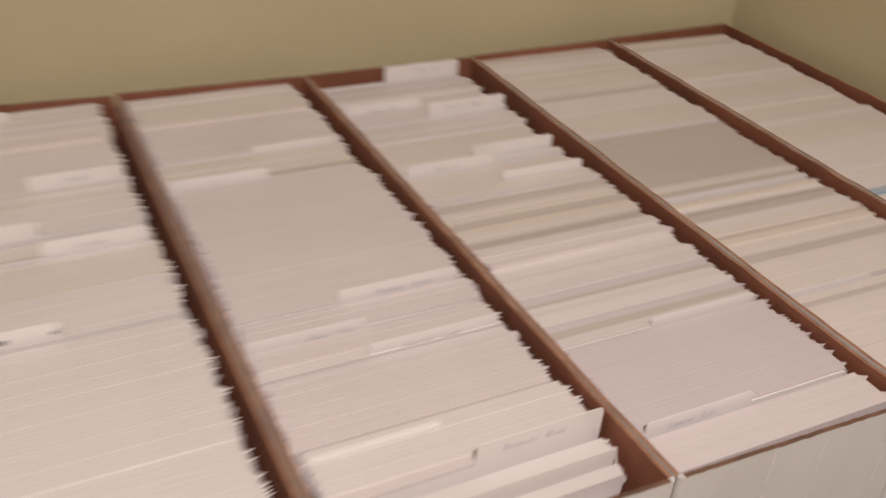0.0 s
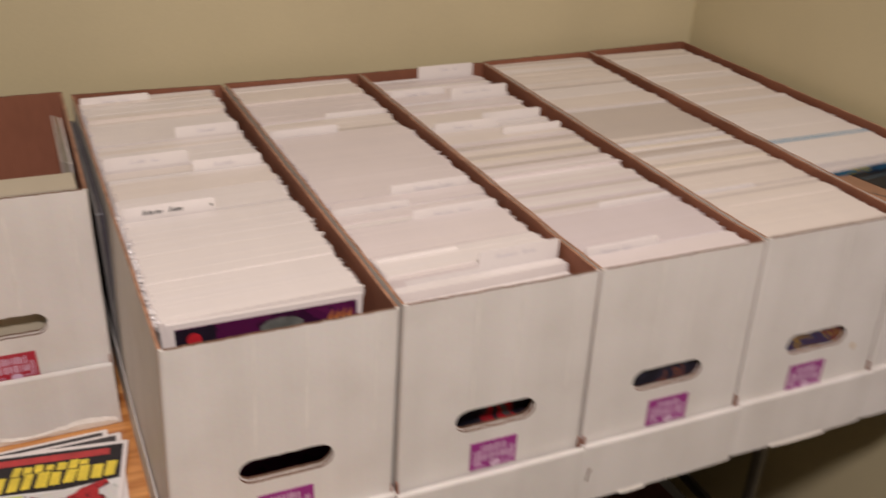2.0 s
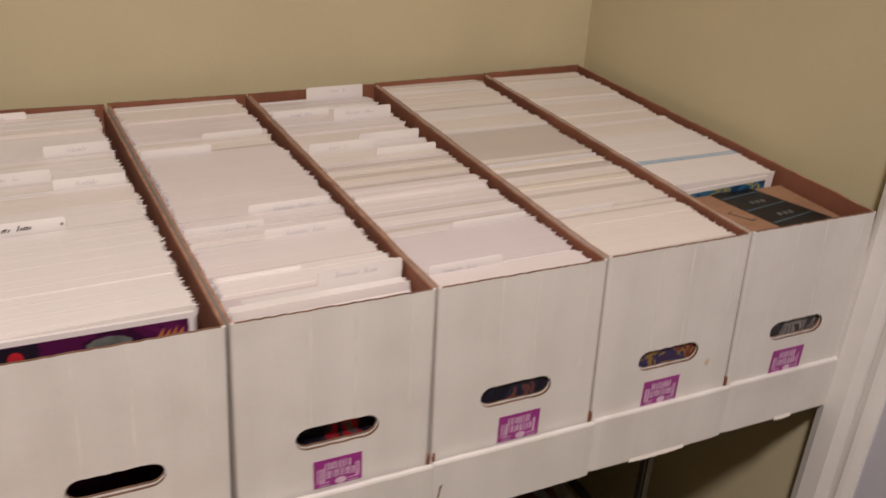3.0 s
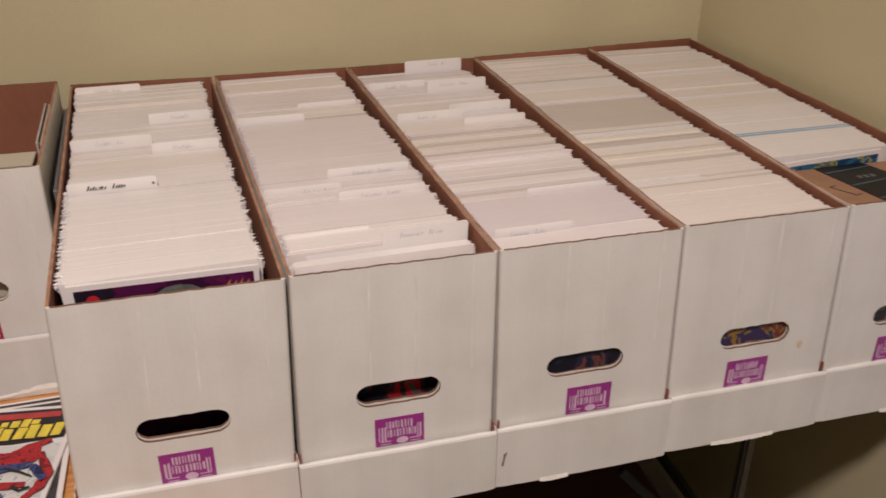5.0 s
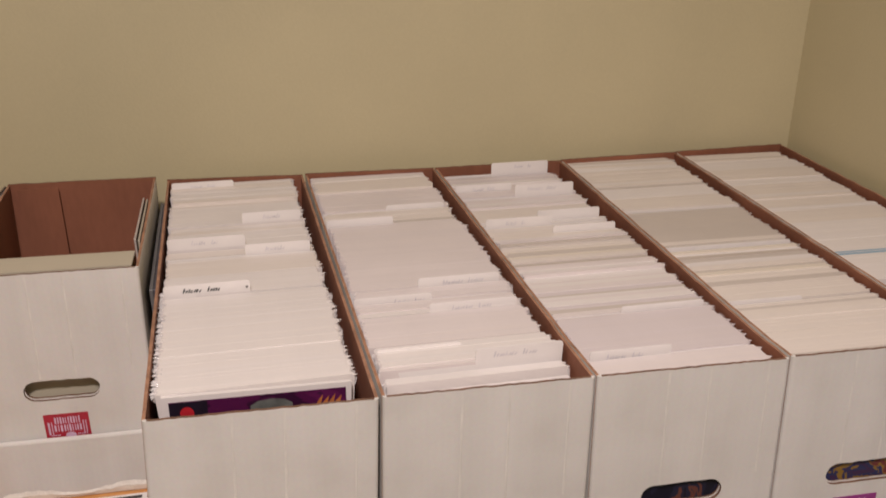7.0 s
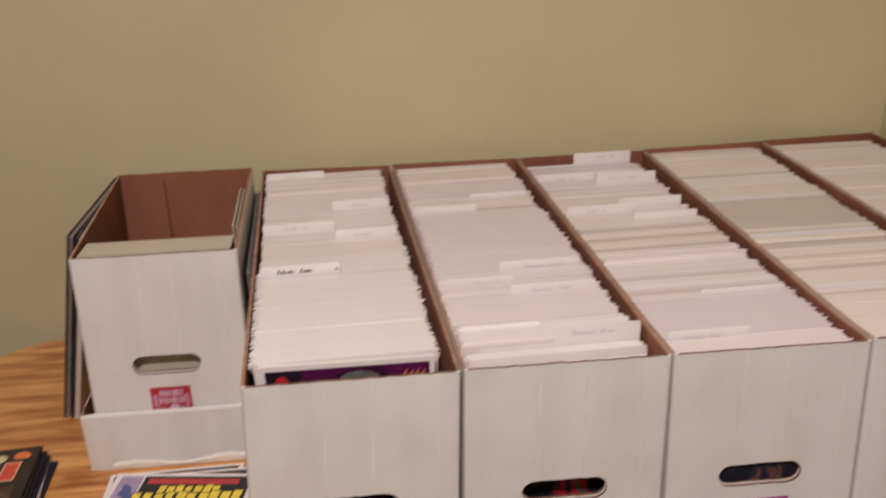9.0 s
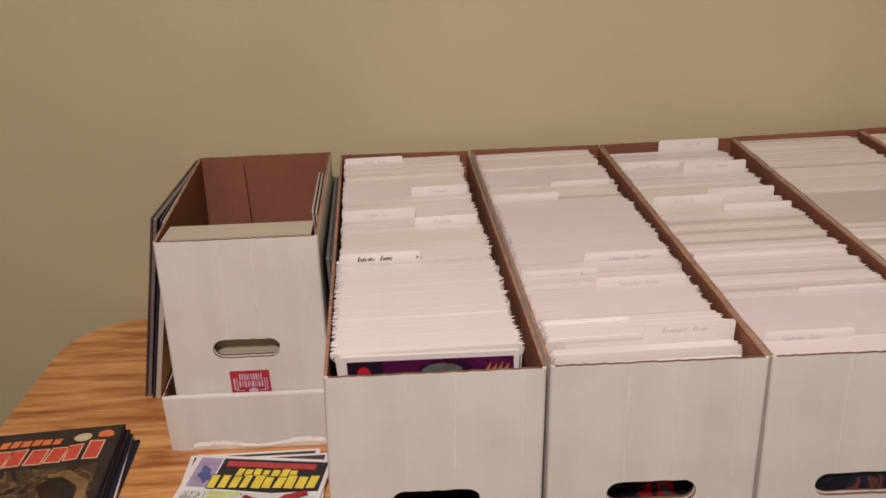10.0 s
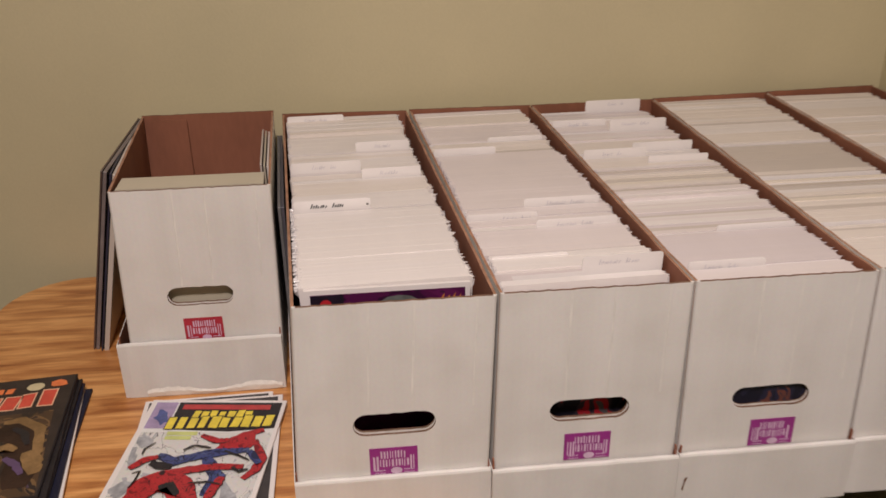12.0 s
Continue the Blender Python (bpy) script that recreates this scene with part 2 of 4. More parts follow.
part("window_frame", casing(W0, W1, H0, H1, 0.050, 0.024), TRIM, window)
part("inner_moulding", casing(W0 + 0.051, W1 - 0.051, H0 + 0.051, H1 - 0.051, 0.030, 0.013), TRIM, window)
part("pane", block(-0.006, -0.0015, W0 + 0.080, W1 - 0.080, H0 + 0.080, H1 - 0.080), GLASS, window, "pale lavender pane")

# black picture frame on the wall
picture = thing("picture_frame", "black framed dark picture hanging on the khaki wall", "picture", "", "", (0.225, NORTH, 1.348))
part("rail", block(-0.318, 0.318, -0.020, -0.001, 0.0, 0.012, 0.002), BLACKFRAME, picture)
part("rail", block(-0.318, 0.318, -0.020, -0.001, 0.428, 0.440, 0.002), BLACKFRAME, picture)
part("stile", block(-0.318, -0.306, -0.020, -0.001, 0.0125, 0.4275, 0.002), BLACKFRAME, picture)
part("stile", block(0.306, 0.318, -0.020, -0.001, 0.0125, 0.4275, 0.002), BLACKFRAME, picture)
part("print", block(-0.3055, 0.3055, -0.008, -0.001, 0.0125, 0.4275),
     printed("dark_print", [(0.0, (0.012, 0.010, 0.016)), (0.5, (0.03, 0.015, 0.05)), (0.62, (0.06, 0.03, 0.07))], 6), picture)
part("pale_patch", block(-0.10, -0.03, -0.0115, -0.0085, 0.0135, 0.04), CARD, picture, "pale patch low on the print")

# ---- tables ----
TOP = 0.75
table = thing("oak_table", "honey oak table with rounded corners against the wall", "table", "", "", (0, 0, 0))
part("tabletop", solid(rounded(-0.552, 0.196, -0.11, 0.706, 0.13), TOP - 0.028, TOP, 0.005), OAK, table)
part("apron", block(-0.46, 0.12, -0.03, -0.01, 0.65, TOP - 0.0285, 0.002), OAK, table)
part("apron", block(-0.46, 0.12, 0.61, 0.63, 0.65, TOP - 0.0285, 0.002), OAK, table)
part("apron", block(-0.48, -0.462, -0.008, 0.608, 0.65, TOP - 0.0285, 0.002), OAK, table)
for lx in (-0.48, 0.10):
    for ly in (-0.06, 0.632):
        leg = bmesh.new()
        bmesh.ops.create_cone(leg, cap_ends=True, segments=20, radius1=0.018, radius2=0.028, depth=TOP - 0.029,
                              matrix=Matrix.Translation((lx, ly, (TOP - 0.029) / 2)))
        part("leg", leg, OAK, table)

folding = thing("folding_table", "black topped folding table carrying white boxes", "table")
part("tabletop", block(0.205, 1.034, 0.022, 0.722, TOP - 0.029, TOP - 0.007, 0.004), BLACKTOP, folding)
for lx in (0.28, 0.914):
    for ly in (0.20, 0.60):
        part("leg", block(lx - 0.009, lx + 0.009, ly - 0.009, ly + 0.009, 0.0, TOP - 0.0295, 0.004), STEEL, folding, "dull dark steel leg")
    part("stretcher", block(lx - 0.008, lx + 0.008, 0.213, 0.587, 0.30, 0.318, 0.003), STEEL, folding)
brace = block(-0.18, 0.18, -0.005, 0.005, -0.007, 0.007, 0.002)
brace.transform(pose(0.795, 0.175, 0.412, 0, 50, 0))
part("brace", brace, BLACKTOP, folding, "black diagonal brace")
crate = thing("storage_crate", "dark russet storage box on the floor under the table", "box")
part("body", block(0.38, 0.80, 0.23, 0.62, 0.0, 0.36, 0.006), CRATE, crate)
part("lid", block(0.372, 0.808, 0.222, 0.628, 0.361, 0.40, 0.006), CRATE, crate)

# ---- boxes ----
RIMZ, THICK = 1.04, 0.0033


def line(a, b, s):
    return (a[0] + (b[0] - a[0]) * s, a[1] + (b[1] - a[1]) * s)


def wavy(length, z0, z1, rng, amp, n=14):
    drift = [rng.uniform(-amp, amp) for _ in range(n + 1)]
    return [(0, z0), (length, z0)] + [(length * (1 - k / n), z1 + (0 if k in (0, n) else drift[k])) for k in range(n + 1)]


def upright(bm, a, b, loops, outer=0, inner=1, edge=2, thick=THICK):
    """A standing panel whose outer face runs from plan point a to b; its thickness goes to the left of that way."""
    ax, ay = a
    ux, uy = b[0] - a[0], b[1] - a[1]
    ln = math.hypot(ux, uy)
    ux, uy = ux / ln, uy / ln
    return sheet(bm, loops, thick, outer, inner, edge, lambda u, w, d: (ax + ux * u - uy * d, ay + uy * u + ux * d, w))


def sticker(parent, cx, y, ztop, width, height, colour, rng):
    """Store sticker: a coloured ground with its mark reduced to plain pale upright bars."""
    s = part("sticker", block(cx - width / 2, cx + width / 2, y - 0.0006, y - 0.0001, ztop - height, ztop), colour, parent, "coloured paper sticker")
    y0, y1 = y - 0.0009, y - 0.0007

    def shape(*boxes):
        bm = bmesh.new()
        for x0, x1, low, up in boxes:
            block(x0, x1, y0, y1, ztop - height * low, ztop - height * up, bm=bm)
        part("mark", bm, PRINT, s, "pale printed mark")

    x = cx - width * 0.27
    while x < cx + width * 0.27:
        w = width * rng.choice((0.020, 0.030, 0.038))
        shape((x, x + w, 0.375 + 0.03 * rng.random(), 0.115 + 0.03 * rng.random()))
        x += w + width * rng.choice((0.026, 0.036))
    x = cx - width * 0.43
    while x < cx + width * 0.41:
        tall = abs(x - cx) > width * 0.31
        w = width * rng.choice((0.022, 0.034, 0.044))
        shape((x, x + w, (0.80 if tall else 0.68) + 0.03 * rng.random(), (0.30 if tall else 0.43) + 0.02 * rng.random()))
        x += w + width * rng.choice((0.026, 0.036))
    disc = bmesh.new()
    bmesh.ops.create_circle(disc, cap_ends=True, segments=14, radius=width * 0.105, matrix=pose(cx + width * 0.05, y1 - 0.0003, ztop - height * 0.86, 90) @ Matrix.Diagonal((1.15, 0.8, 1, 1)))
    part("mark", disc, PRINT, s, "pale printed mark")
    for x in (cx - width * 0.40, cx + width * 0.20):
        shape((x, x + width * 0.22, 0.855, 0.83), (x, x + width * 0.22, 0.955, 0.935))


def taper(bm, fl, fr, br, bl, rim, dx, k=-0.020):
    """Lets a box lean sideways by dx from rim to foot and draws its foot in a little."""
    for v in bm.verts:
        s = (v.co.y - fl[1]) / (bl[1] - fl[1])
        mid = ((fl[0] + fr[0]) * (1 - s) + (bl[0] + br[0]) * s) / 2
        v.co.x += (dx - (v.co.x - mid) * k) * (rim - v.co.z) / 0.29
    return bm


def board_box(name, fl, fr, br, bl, rim, label, group, hole, stick, colour, seed, dx=0.0, k=-0.020, swell=(0.0, 0.0)):
    """An open white corrugated box standing in its upturned lid. The four plan corners are those of the rim."""
    rng = random.Random(seed)

    def bowed(bm, out):
        """Lets the top of a side bulge outwards behind its front corner."""
        for v in bm.verts:
            if v.co.z > rim - 0.02:
                s = (v.co.y - fl[1]) / (bl[1] - fl[1])
                v.co.x += out * min(1.0, s / 0.10) * (1 - s)
        return bm
    hole = (hole[0] - dx * (rim - hole[1]) / 0.29, hole[1])
    box = thing(name, label, "box", group)
    z0 = TOP + 0.0045
    w, d = math.hypot(fr[0] - fl[0], fr[1] - fl[1]), math.hypot(br[0] - fr[0], br[1] - fr[1])
    dl = math.hypot(bl[0] - fl[0], bl[1] - fl[1])
    r = 0.0042
    bm = upright(bmesh.new(), (fl[0] + r, fl[1]), (fr[0] - r, fr[1]), [wavy(w - 2 * r, z0, rim, rng, 0.0005, 34), stadium(hole[0] - fl[0] - r, hole[1], 0.088, 0.0275, rng)])
    front = part("front_panel", taper(bm, fl, fr, br, bl, rim, dx, k), [WHITE, KRAFT, RIM], box)
    for cx, side in ((fl[0] + r, -1), (fr[0] - r, 1)):
        bend = [(cx, fl[1] + r)] + [(cx + side * r * math.sin(radians(a)), fl[1] + r - r * math.cos(radians(a))) for a in range(0, 91, 15)]
        part("corner_fold", taper(solid(bend, z0, rim - 0.0006), fl, fr, br, bl, rim, dx, k), WHITE, box)
    seam = bmesh.new()
    for s in (0.36, 0.57, 0.89):
        x = fl[0] + w * s + rng.uniform(-0.004, 0.004)
        low, up, y = hole[1] + 0.016, rim - 0.003, fl[1]
        p = [seam.verts.new(v) for v in ((x, y - 0.0001, low), (x + 0.0026, y - 0.0001, low), (x + 0.0026, y - 0.0001, up), (x, y - 0.0001, up), (x + 0.0016, y - 0.0005, low + 0.03), (x + 0.0010, y - 0.0005, up - 0.03))]
        for f in ((0, 4, 5, 3), (4, 1, 2, 5), (0, 1, 4), (3, 5, 2)):
            seam.faces.new([p[j] for j in f])
    part("crease", taper(seam, fl, fr, br, bl, rim, dx, k), WORN, front, "faint worn upright creases")
    f2, g2 = (fl[0] + 0.008, fl[1] + THICK + 0.0004), (fr[0] - 0.008, fr[1] + THICK + 0.0004)
    lap = [wavy(g2[0] - f2[0], z0 + 0.005, hole[1] + 0.07, rng, 0.001), stadium(hole[0] - f2[0], hole[1] + 0.0005, 0.086, 0.0245, rng)]
    part("inner_flap", taper(upright(bmesh.new(), f2, g2, lap), fl, fr, br, bl, rim, dx, k), [WHITE, WHITE, RIM], box)
    part("back_panel", taper(upright(bmesh.new(), br, bl, [wavy(math.hypot(bl[0] - br[0], bl[1] - br[1]), z0, rim, rng, 0.0004, 26)]), fl, fr, br, bl, rim, dx, k), [WHITE, KRAFT, RIM], box)
    a, b = line(fr, br, 0.0046 / d), line(fr, br, 1 - 0.0062 / d)
    part("side_panel", bowed(taper(upright(bmesh.new(), a, b, [wavy(d - 0.0108, z0, rim - 0.001, rng, 0.0007, 36)], thick=0.0032), fl, fr, br, bl, rim, dx, k), swell[1]), [WHITE, KRAFT, EDGE], box)
    a, b = line(bl, fl, 0.0062 / dl), line(bl, fl, 1 - 0.0046 / dl)
    part("side_panel", bowed(taper(upright(bmesh.new(), a, b, [wavy(dl - 0.0108, z0, rim - 0.001, rng, 0.0007, 36)], thick=0.0032), fl, fr, br, bl, rim, dx, k), -swell[0]), [WHITE, KRAFT, EDGE], box)
    q = [(x + dx, y) for x, y in (line(fl, br, 0.03), line(fr, bl, 0.03), line(br, fl, 0.03), line(bl, fr, 0.03))]
    part("bottom_panel", solid(q, z0, z0 + 0.004), KRAFT, box)
    sticker(box, stick[0], fl[1], stick[1], 0.053, 0.036, colour, rng)
    return box


def folded_flap(a, b, z0, z1, th, rng, amp):
    """A doubled board strip along a to b with a rounded top fold and softened ends."""
    bm, n, ln = bmesh.new(), 18, math.dist(a, b)
    ux, uy = (b[0] - a[0]) / ln, (b[1] - a[1]) / ln
    r, rings = th * 0.48, []
    for j in range(n + 1):
        s = j / n
        end = max(0.0, 1 - min(s, 1 - s) * n)
        top, bow = z1 + rng.uniform(-amp, amp) * 0.35 - 0.0012 * end, 0.0013 * end - 0.0007 * math.sin(math.pi * s)
        low = z0 + rng.uniform(0, amp * 0.8)
        px, py = a[0] + (b[0] - a[0]) * s, a[1] + (b[1] - a[1]) * s
        ring = []
        for d, z in ((bow, low), (bow, top - r), (bow + r * 0.3, top - r * 0.3), (bow + r, top), (th - r, top), (th - r * 0.3, top - r * 0.3), (th, top - r), (th, low)):
            ring.append(bm.verts.new((px - uy * d, py + ux * d, z)))
        rings.append(ring)
    for p, q in zip(rings, rings[1:]):
        for i in range(8):
            bm.faces.new((p[i], q[i], q[(i + 1) % 8], p[(i + 1) % 8]))
    bm.faces.new(rings[0])
    bm.faces.new(rings[-1][::-1])
    return bm


def box_lid(fl, fr, br, bl, high, label, group, seed, torn=False, out=0.0072, foot=0.0):
    rng = random.Random(seed)
    lid = thing("box_lid", label, "box lid", group)
    z0 = TOP + 0.0003 - foot
    th = 0.0068

    def spread(p, sx, sy):
        return (p[0] + sx * 0.0012, p[1] + sy * out)
    a, b, c, d = spread(fl, -1, -1), spread(fr, 1, -1), spread(br, 1, 1), spread(bl, -1, 1)
    w, l, lw = math.dist(a, b), math.dist(b, c), math.dist(d, a)
    part("front_flap", folded_flap(a, b, z0, z0 + high, th, rng, 0.0008), WHITE, lid)
    part("back_flap", upright(bmesh.new(), c, d, [wavy(math.dist(c, d), z0, z0 + high, rng, 0.0009)], thick=th), [WHITE, KRAFT, WHITE], lid)
    p, q = line(b, c, 0.0045 / l), line(b, c, 1 - 0.0045 / l)
    part("side_flap", upright(bmesh.new(), p, q, [wavy(l - 0.009, z0, z0 + high * 0.97, rng, 0.0009)], thick=0.0011), [WHITE, KRAFT, WHITE], lid)
    p, q = line(d, a, 0.0045 / lw), line(d, a, 1 - 0.0045 / lw)
    part("side_flap", upright(bmesh.new(), p, q, [wavy(lw - 0.009, z0, z0 + high * 0.97, rng, 0.0009)], thick=0.0011), [WHITE, KRAFT, WHITE], lid)
    e = [line(a, c, 0.008), line(b, d, 0.008), line(c, a, 0.008), line(d, b, 0.008)]
    part("base", solid(e, z0, z0 + 0.0036), KRAFT, lid)
    for px, py in ((b[0] - 0.0035, b[1] + th + 0.001), (a[0] + 0.0005, a[1] + th + 0.001)):
        tab, up = bmesh.new(), z0 + high + 0.005 + rng.uniform(0, 0.005)
        lean = rng.uniform(-0.0015, 0.0015)
        block(px, px + 0.0034, py, py + 0.0050, z0 + high - 0.02, up, 0.0005, tab)
        for v in tab.verts:
            if v.co.z > z0 + high:
                v.co.x = px + 0.0017 + (v.co.x - px - 0.0017) * 0.45 + lean
        part("corner_tab", tab, KRAFT, lid, "brown folded corner tab")
    if torn:
        n, bm = 26, bmesh.new()
        low, high_v, lift = [], [], []
        for k in range(n + 1):
            s = 0.14 + 0.84 * k / n
            x, y = line(a, b, s)
            h = 0.009 + 0.004 * math.sin(k * 0.37) + rng.uniform(-0.0015, 0.0015)
            low.append(bm.verts.new((x, y - 0.001, z0 + 0.0015)))
            lift.append(bm.verts.new((x, y - 0.0018 - rng.uniform(0, 0.0012), z0 + h * 0.6 + 0.002)))
            high_v.append(bm.verts.new((x, y - 0.001, z0 + h + 0.003)))
        for k in range(n):
            bm.faces.new((low[k], low[k + 1], lift[k + 1], lift[k]))
            bm.faces.new((lift[k], lift[k + 1], high_v[k + 1], high_v[k]))
        part("torn_paper", bm, TORN, lid, "torn white paper along the foot")
    return lid


# ---- bagged comics ----
def slab(w, h, t, slant=0.0, nick=0.004, ears=(0.0, 0.0)):
    """One bagged comic: width, height, thickness; a soft folded top and clipped bag corners. Origin at the middle of its foot."""
    x0, x1, c = -w / 2, w / 2, nick
    vs = []
    for x, drop in ((x0, c), (x0 + c, 0.0), (x1 - c, 0.0), (x1, c * 0.8)):
        tilt = slant * x
        foot = x * 0.86
        ear = -ears[0] if x == x0 else ears[1] if x == x1 else 0.0
        vs += [(foot, -t / 2, 0.0), (x + ear * 0.4, -t / 2, h - 0.00008 - drop + tilt), (x + ear, -t * 0.12, h - drop + tilt), (x, t / 2, h - 0.00005 - drop + tilt), (foot, t / 2, 0.0)]
    fs = []
    for k in range(3):
        a, b = 5 * k, 5 * (k + 1)
        fs += [(a + i, b + i, b + (i + 1) % 5, a + (i + 1) % 5) for i in range(5)]
    fs += [(4, 3, 2, 1, 0), (15, 16, 17, 18, 19)]
    return vs, fs


SLABS = {}
srng = random.Random(5)
for tone in TONES:
    for k in range(5):
        vs, fs = slab(0.1845 + srng.uniform(-0.0015, 0.0015), 0.262, 0.0030 + 0.0005 * k, srng.uniform(-0.001, 0.001), srng.uniform(0.0006, 0.0018), ((0, 0.0012, 0.0006)[k % 3], (0.0055, 0, 0.0032)[k % 3]))
        me = bpy.data.meshes.new("bagged_comic")
        me.from_pydata(vs, [], fs)
        me.materials.append(PAPER[tone])
        SLABS[tone, k] = me

FILM, film_nt, film_p = shader("clear_bag_film")
film_p.inputs["Base Color"].default_value = (0.84, 0.81, 0.79, 1)
film_p.inputs["Roughness"].default_value, film_p.inputs["Alpha"].default_value = 0.12, 0.6
CORNERS = []
for k in range(6):
    out, up = srng.uniform(0.0020, 0.0058), srng.uniform(0.004, 0.010)
    vs = [(0, 0, 0), (out, -0.0012, -0.0005), (out * 0.8, -0.0006, -up), (0, 0, -up * 1.4), (out * 1.2, 0.0008, -up * 0.45)]
    me = bpy.data.meshes.new("bag_corner")
    me.from_pydata(vs, [], [(0, 1, 4), (0, 4, 2), (0, 2, 3)])
    me.materials.append(FILM)
    CORNERS.append(me)

ROLLS = []
for k in range(5):
    reach, rad, vs = srng.uniform(0.005, 0.011), srng.uniform(0.0008, 0.0016), []
    for x in (-reach, -reach * 0.4, 0.002):
        swell = 1.0 if x > -reach else 0.5
        vs += [(x, -rad * swell * math.cos(radians(a)), rad * swell * math.sin(radians(a))) for a in (-40, 0, 30, 60, 90, 130)]
    me = bpy.data.meshes.new("bag_edge")
    me.from_pydata(vs, [], [(6 * r + j, 6 * r + j + 1, 6 * r + j + 7, 6 * r + j + 6) for r in range(2) for j in range(5)])
    me.polygons.foreach_set("use_smooth", [True] * 10)
    me.materials.append(FILM)
    ROLLS.append(me)

LONG = [  # rim corners along the front and along the back, from the oak table to the corner
    (0.0, -0.054), (0.208, 0.163), (0.414, 0.379), (0.616, 0.601), (0.818, 0.816), (1.022, 1.028)]
DEPTH = 0.705
FOOTX = [-0.017, 0.2020, 0.4175, 0.6290, 0.837, 1.044]
BACK = [0.706, 0.696, 0.693, 0.698, 0.708, 0.722]
HOLES = [0.096, 0.311, 0.519, 0.729, 0.933]
STICKS = [0.0935, 0.311, 0.527, 0.7255, 0.930]
STATE = ["of bagged comics, purple cover in front", "full of bagged comics, tall front tab",
         "tightly filled with pale bagged comics", "tightly filled with cream and grey bagged comics", "three quarters full of bagged comics"]


def edges_at(i, y):
    s = y / DEPTH
    return LONG[i][0] + (LONG[i][1] - LONG[i][0]) * s, LONG[i + 1][0] + (LONG[i + 1][1] - LONG[i + 1][0]) * s


boxes = []
PROUD, DROP = [0.007, 0.012, 0.010, 0.007, 0.005], [0.0, 0.007, 0.007, 0.005, 0.004]
RIM_L, RIM_R = [-0.0025, 0.2098, 0.4168, 0.6200, 0.8215], [0.2066, 0.4146, 0.6178, 0.8192, 1.0215]
FOOT_L, FOOT_R = [-0.0140, 0.2055, 0.4195, 0.6285, 0.8345], [0.2000, 0.4145, 0.6250, 0.8305, 1.0380]
SWELL, APART = [0.0, 0.35, 0.8, 1.0, 1.0, 0.0], [0.0006, 0.0022, 0.0012, 0.0006, 0.0006, 0.0006]
RIMS = [1.0392, 1.0405, 1.0405, 1.0420, 1.0430]
for i in range(5):
    fl, fr = (RIM_L[i], 0.0), (RIM_R[i], 0.0)
    bl, br = (LONG[i][1] + APART[i], BACK[i]), (LONG[i + 1][1] - APART[i + 1], BACK[i + 1])
    lean = ((FOOT_L[i] + FOOT_R[i]) - (RIM_L[i] + RIM_R[i])) / 2 * 0.29 / 0.21
    narrow = (1 - (FOOT_R[i] - FOOT_L[i]) / (RIM_R[i] - RIM_L[i])) * 0.29 / 0.21
    boxes.append(board_box("comic_box", fl, fr, br, bl, RIMS[i], "open white cardboard box " + STATE[i], "long white boxes",
                           (HOLES[i], 0.8902), (STICKS[i], 0.859), PURPLE, 20 + i, lean, narrow,
                           ((RIM_L[i] - LONG[i][0] - 0.0003) * SWELL[i], (LONG[i + 1][0] - RIM_R[i] - 0.0003) * SWELL[i + 1])))
    g = 0.0018
    a, b = FOOTX[i] + g, FOOTX[i + 1] - g
    fl, fr, bl, br = (a, 0.0), (b, 0.0), (a + LONG[i][1] - LONG[i][0] + 0.002, BACK[i]), (b + LONG[i + 1][1] - LONG[i + 1][0] - 0.002, BACK[i + 1])
    box_lid(fl, fr, br, bl, 0.0745 + DROP[i], "upturned white cardboard lid under a long box", "box lids", 40 + i, False, PROUD[i], DROP[i])

tear = bmesh.new()
tear.faces.new([tear.verts.new(v) for v in ((0.4235, -0.0106, 0.775), (0.4255, -0.0106, 0.774), (0.4275, -0.0106, 0.786), (0.4300, -0.0106, 0.793), (0.4260, -0.0106, 0.791), (0.4250, -0.0106, 0.783))])
part("torn_spot", tear, RIM, bpy.data.objects["box_lid.002"], "small torn spot")

def torn_liner(lid, x0, x1, y, z, seed):
    """Ragged white liner hanging a little below the foot of a lid."""
    rng, bm, n = random.Random(seed), bmesh.new(), 22
    rows = []
    for k in range(n + 1):
        x, drop = x0 + (x1 - x0) * k / n, (0.0035 * math.sin(math.pi * k / n) ** 0.6 if 0 < k < n else 0.0) + rng.uniform(0, 0.0010)
        rows.append([bm.verts.new(p) for p in ((x, y, z + 0.004), (x, y - 0.0011, z - drop * 0.5), (x, y + 0.0006, z - drop))])
    for p, q in zip(rows, rows[1:]):
        for j in range(2):
            bm.faces.new((p[j], q[j], q[j + 1], p[j + 1]))
    part("torn_paper", bm, TORN, bpy.data.objects[lid], "torn white liner along the foot")


torn_liner("box_lid.003", 0.690, 0.775, -0.0082, 0.7455, 4)
torn_liner("box_lid.002", 0.470, 0.505, -0.0112, 0.7435, 5)
torn_liner("box_lid.004", 0.930, 0.960, -0.0062, 0.7465, 6)

stain = bmesh.new()
stain.faces.new([stain.verts.new((0.792 + 0.0035 * math.cos(a * 0.7) * (1 + 0.3 * math.sin(a * 2)), -0.0004, 0.868 + 0.0055 * math.sin(a * 0.7))) for a in range(9)])
part("stain", stain, surface("faint_brown_stain", (0.60, 0.49, 0.36), 0.7, 0.2, 60, 300), boxes[3], "faint brown stain")

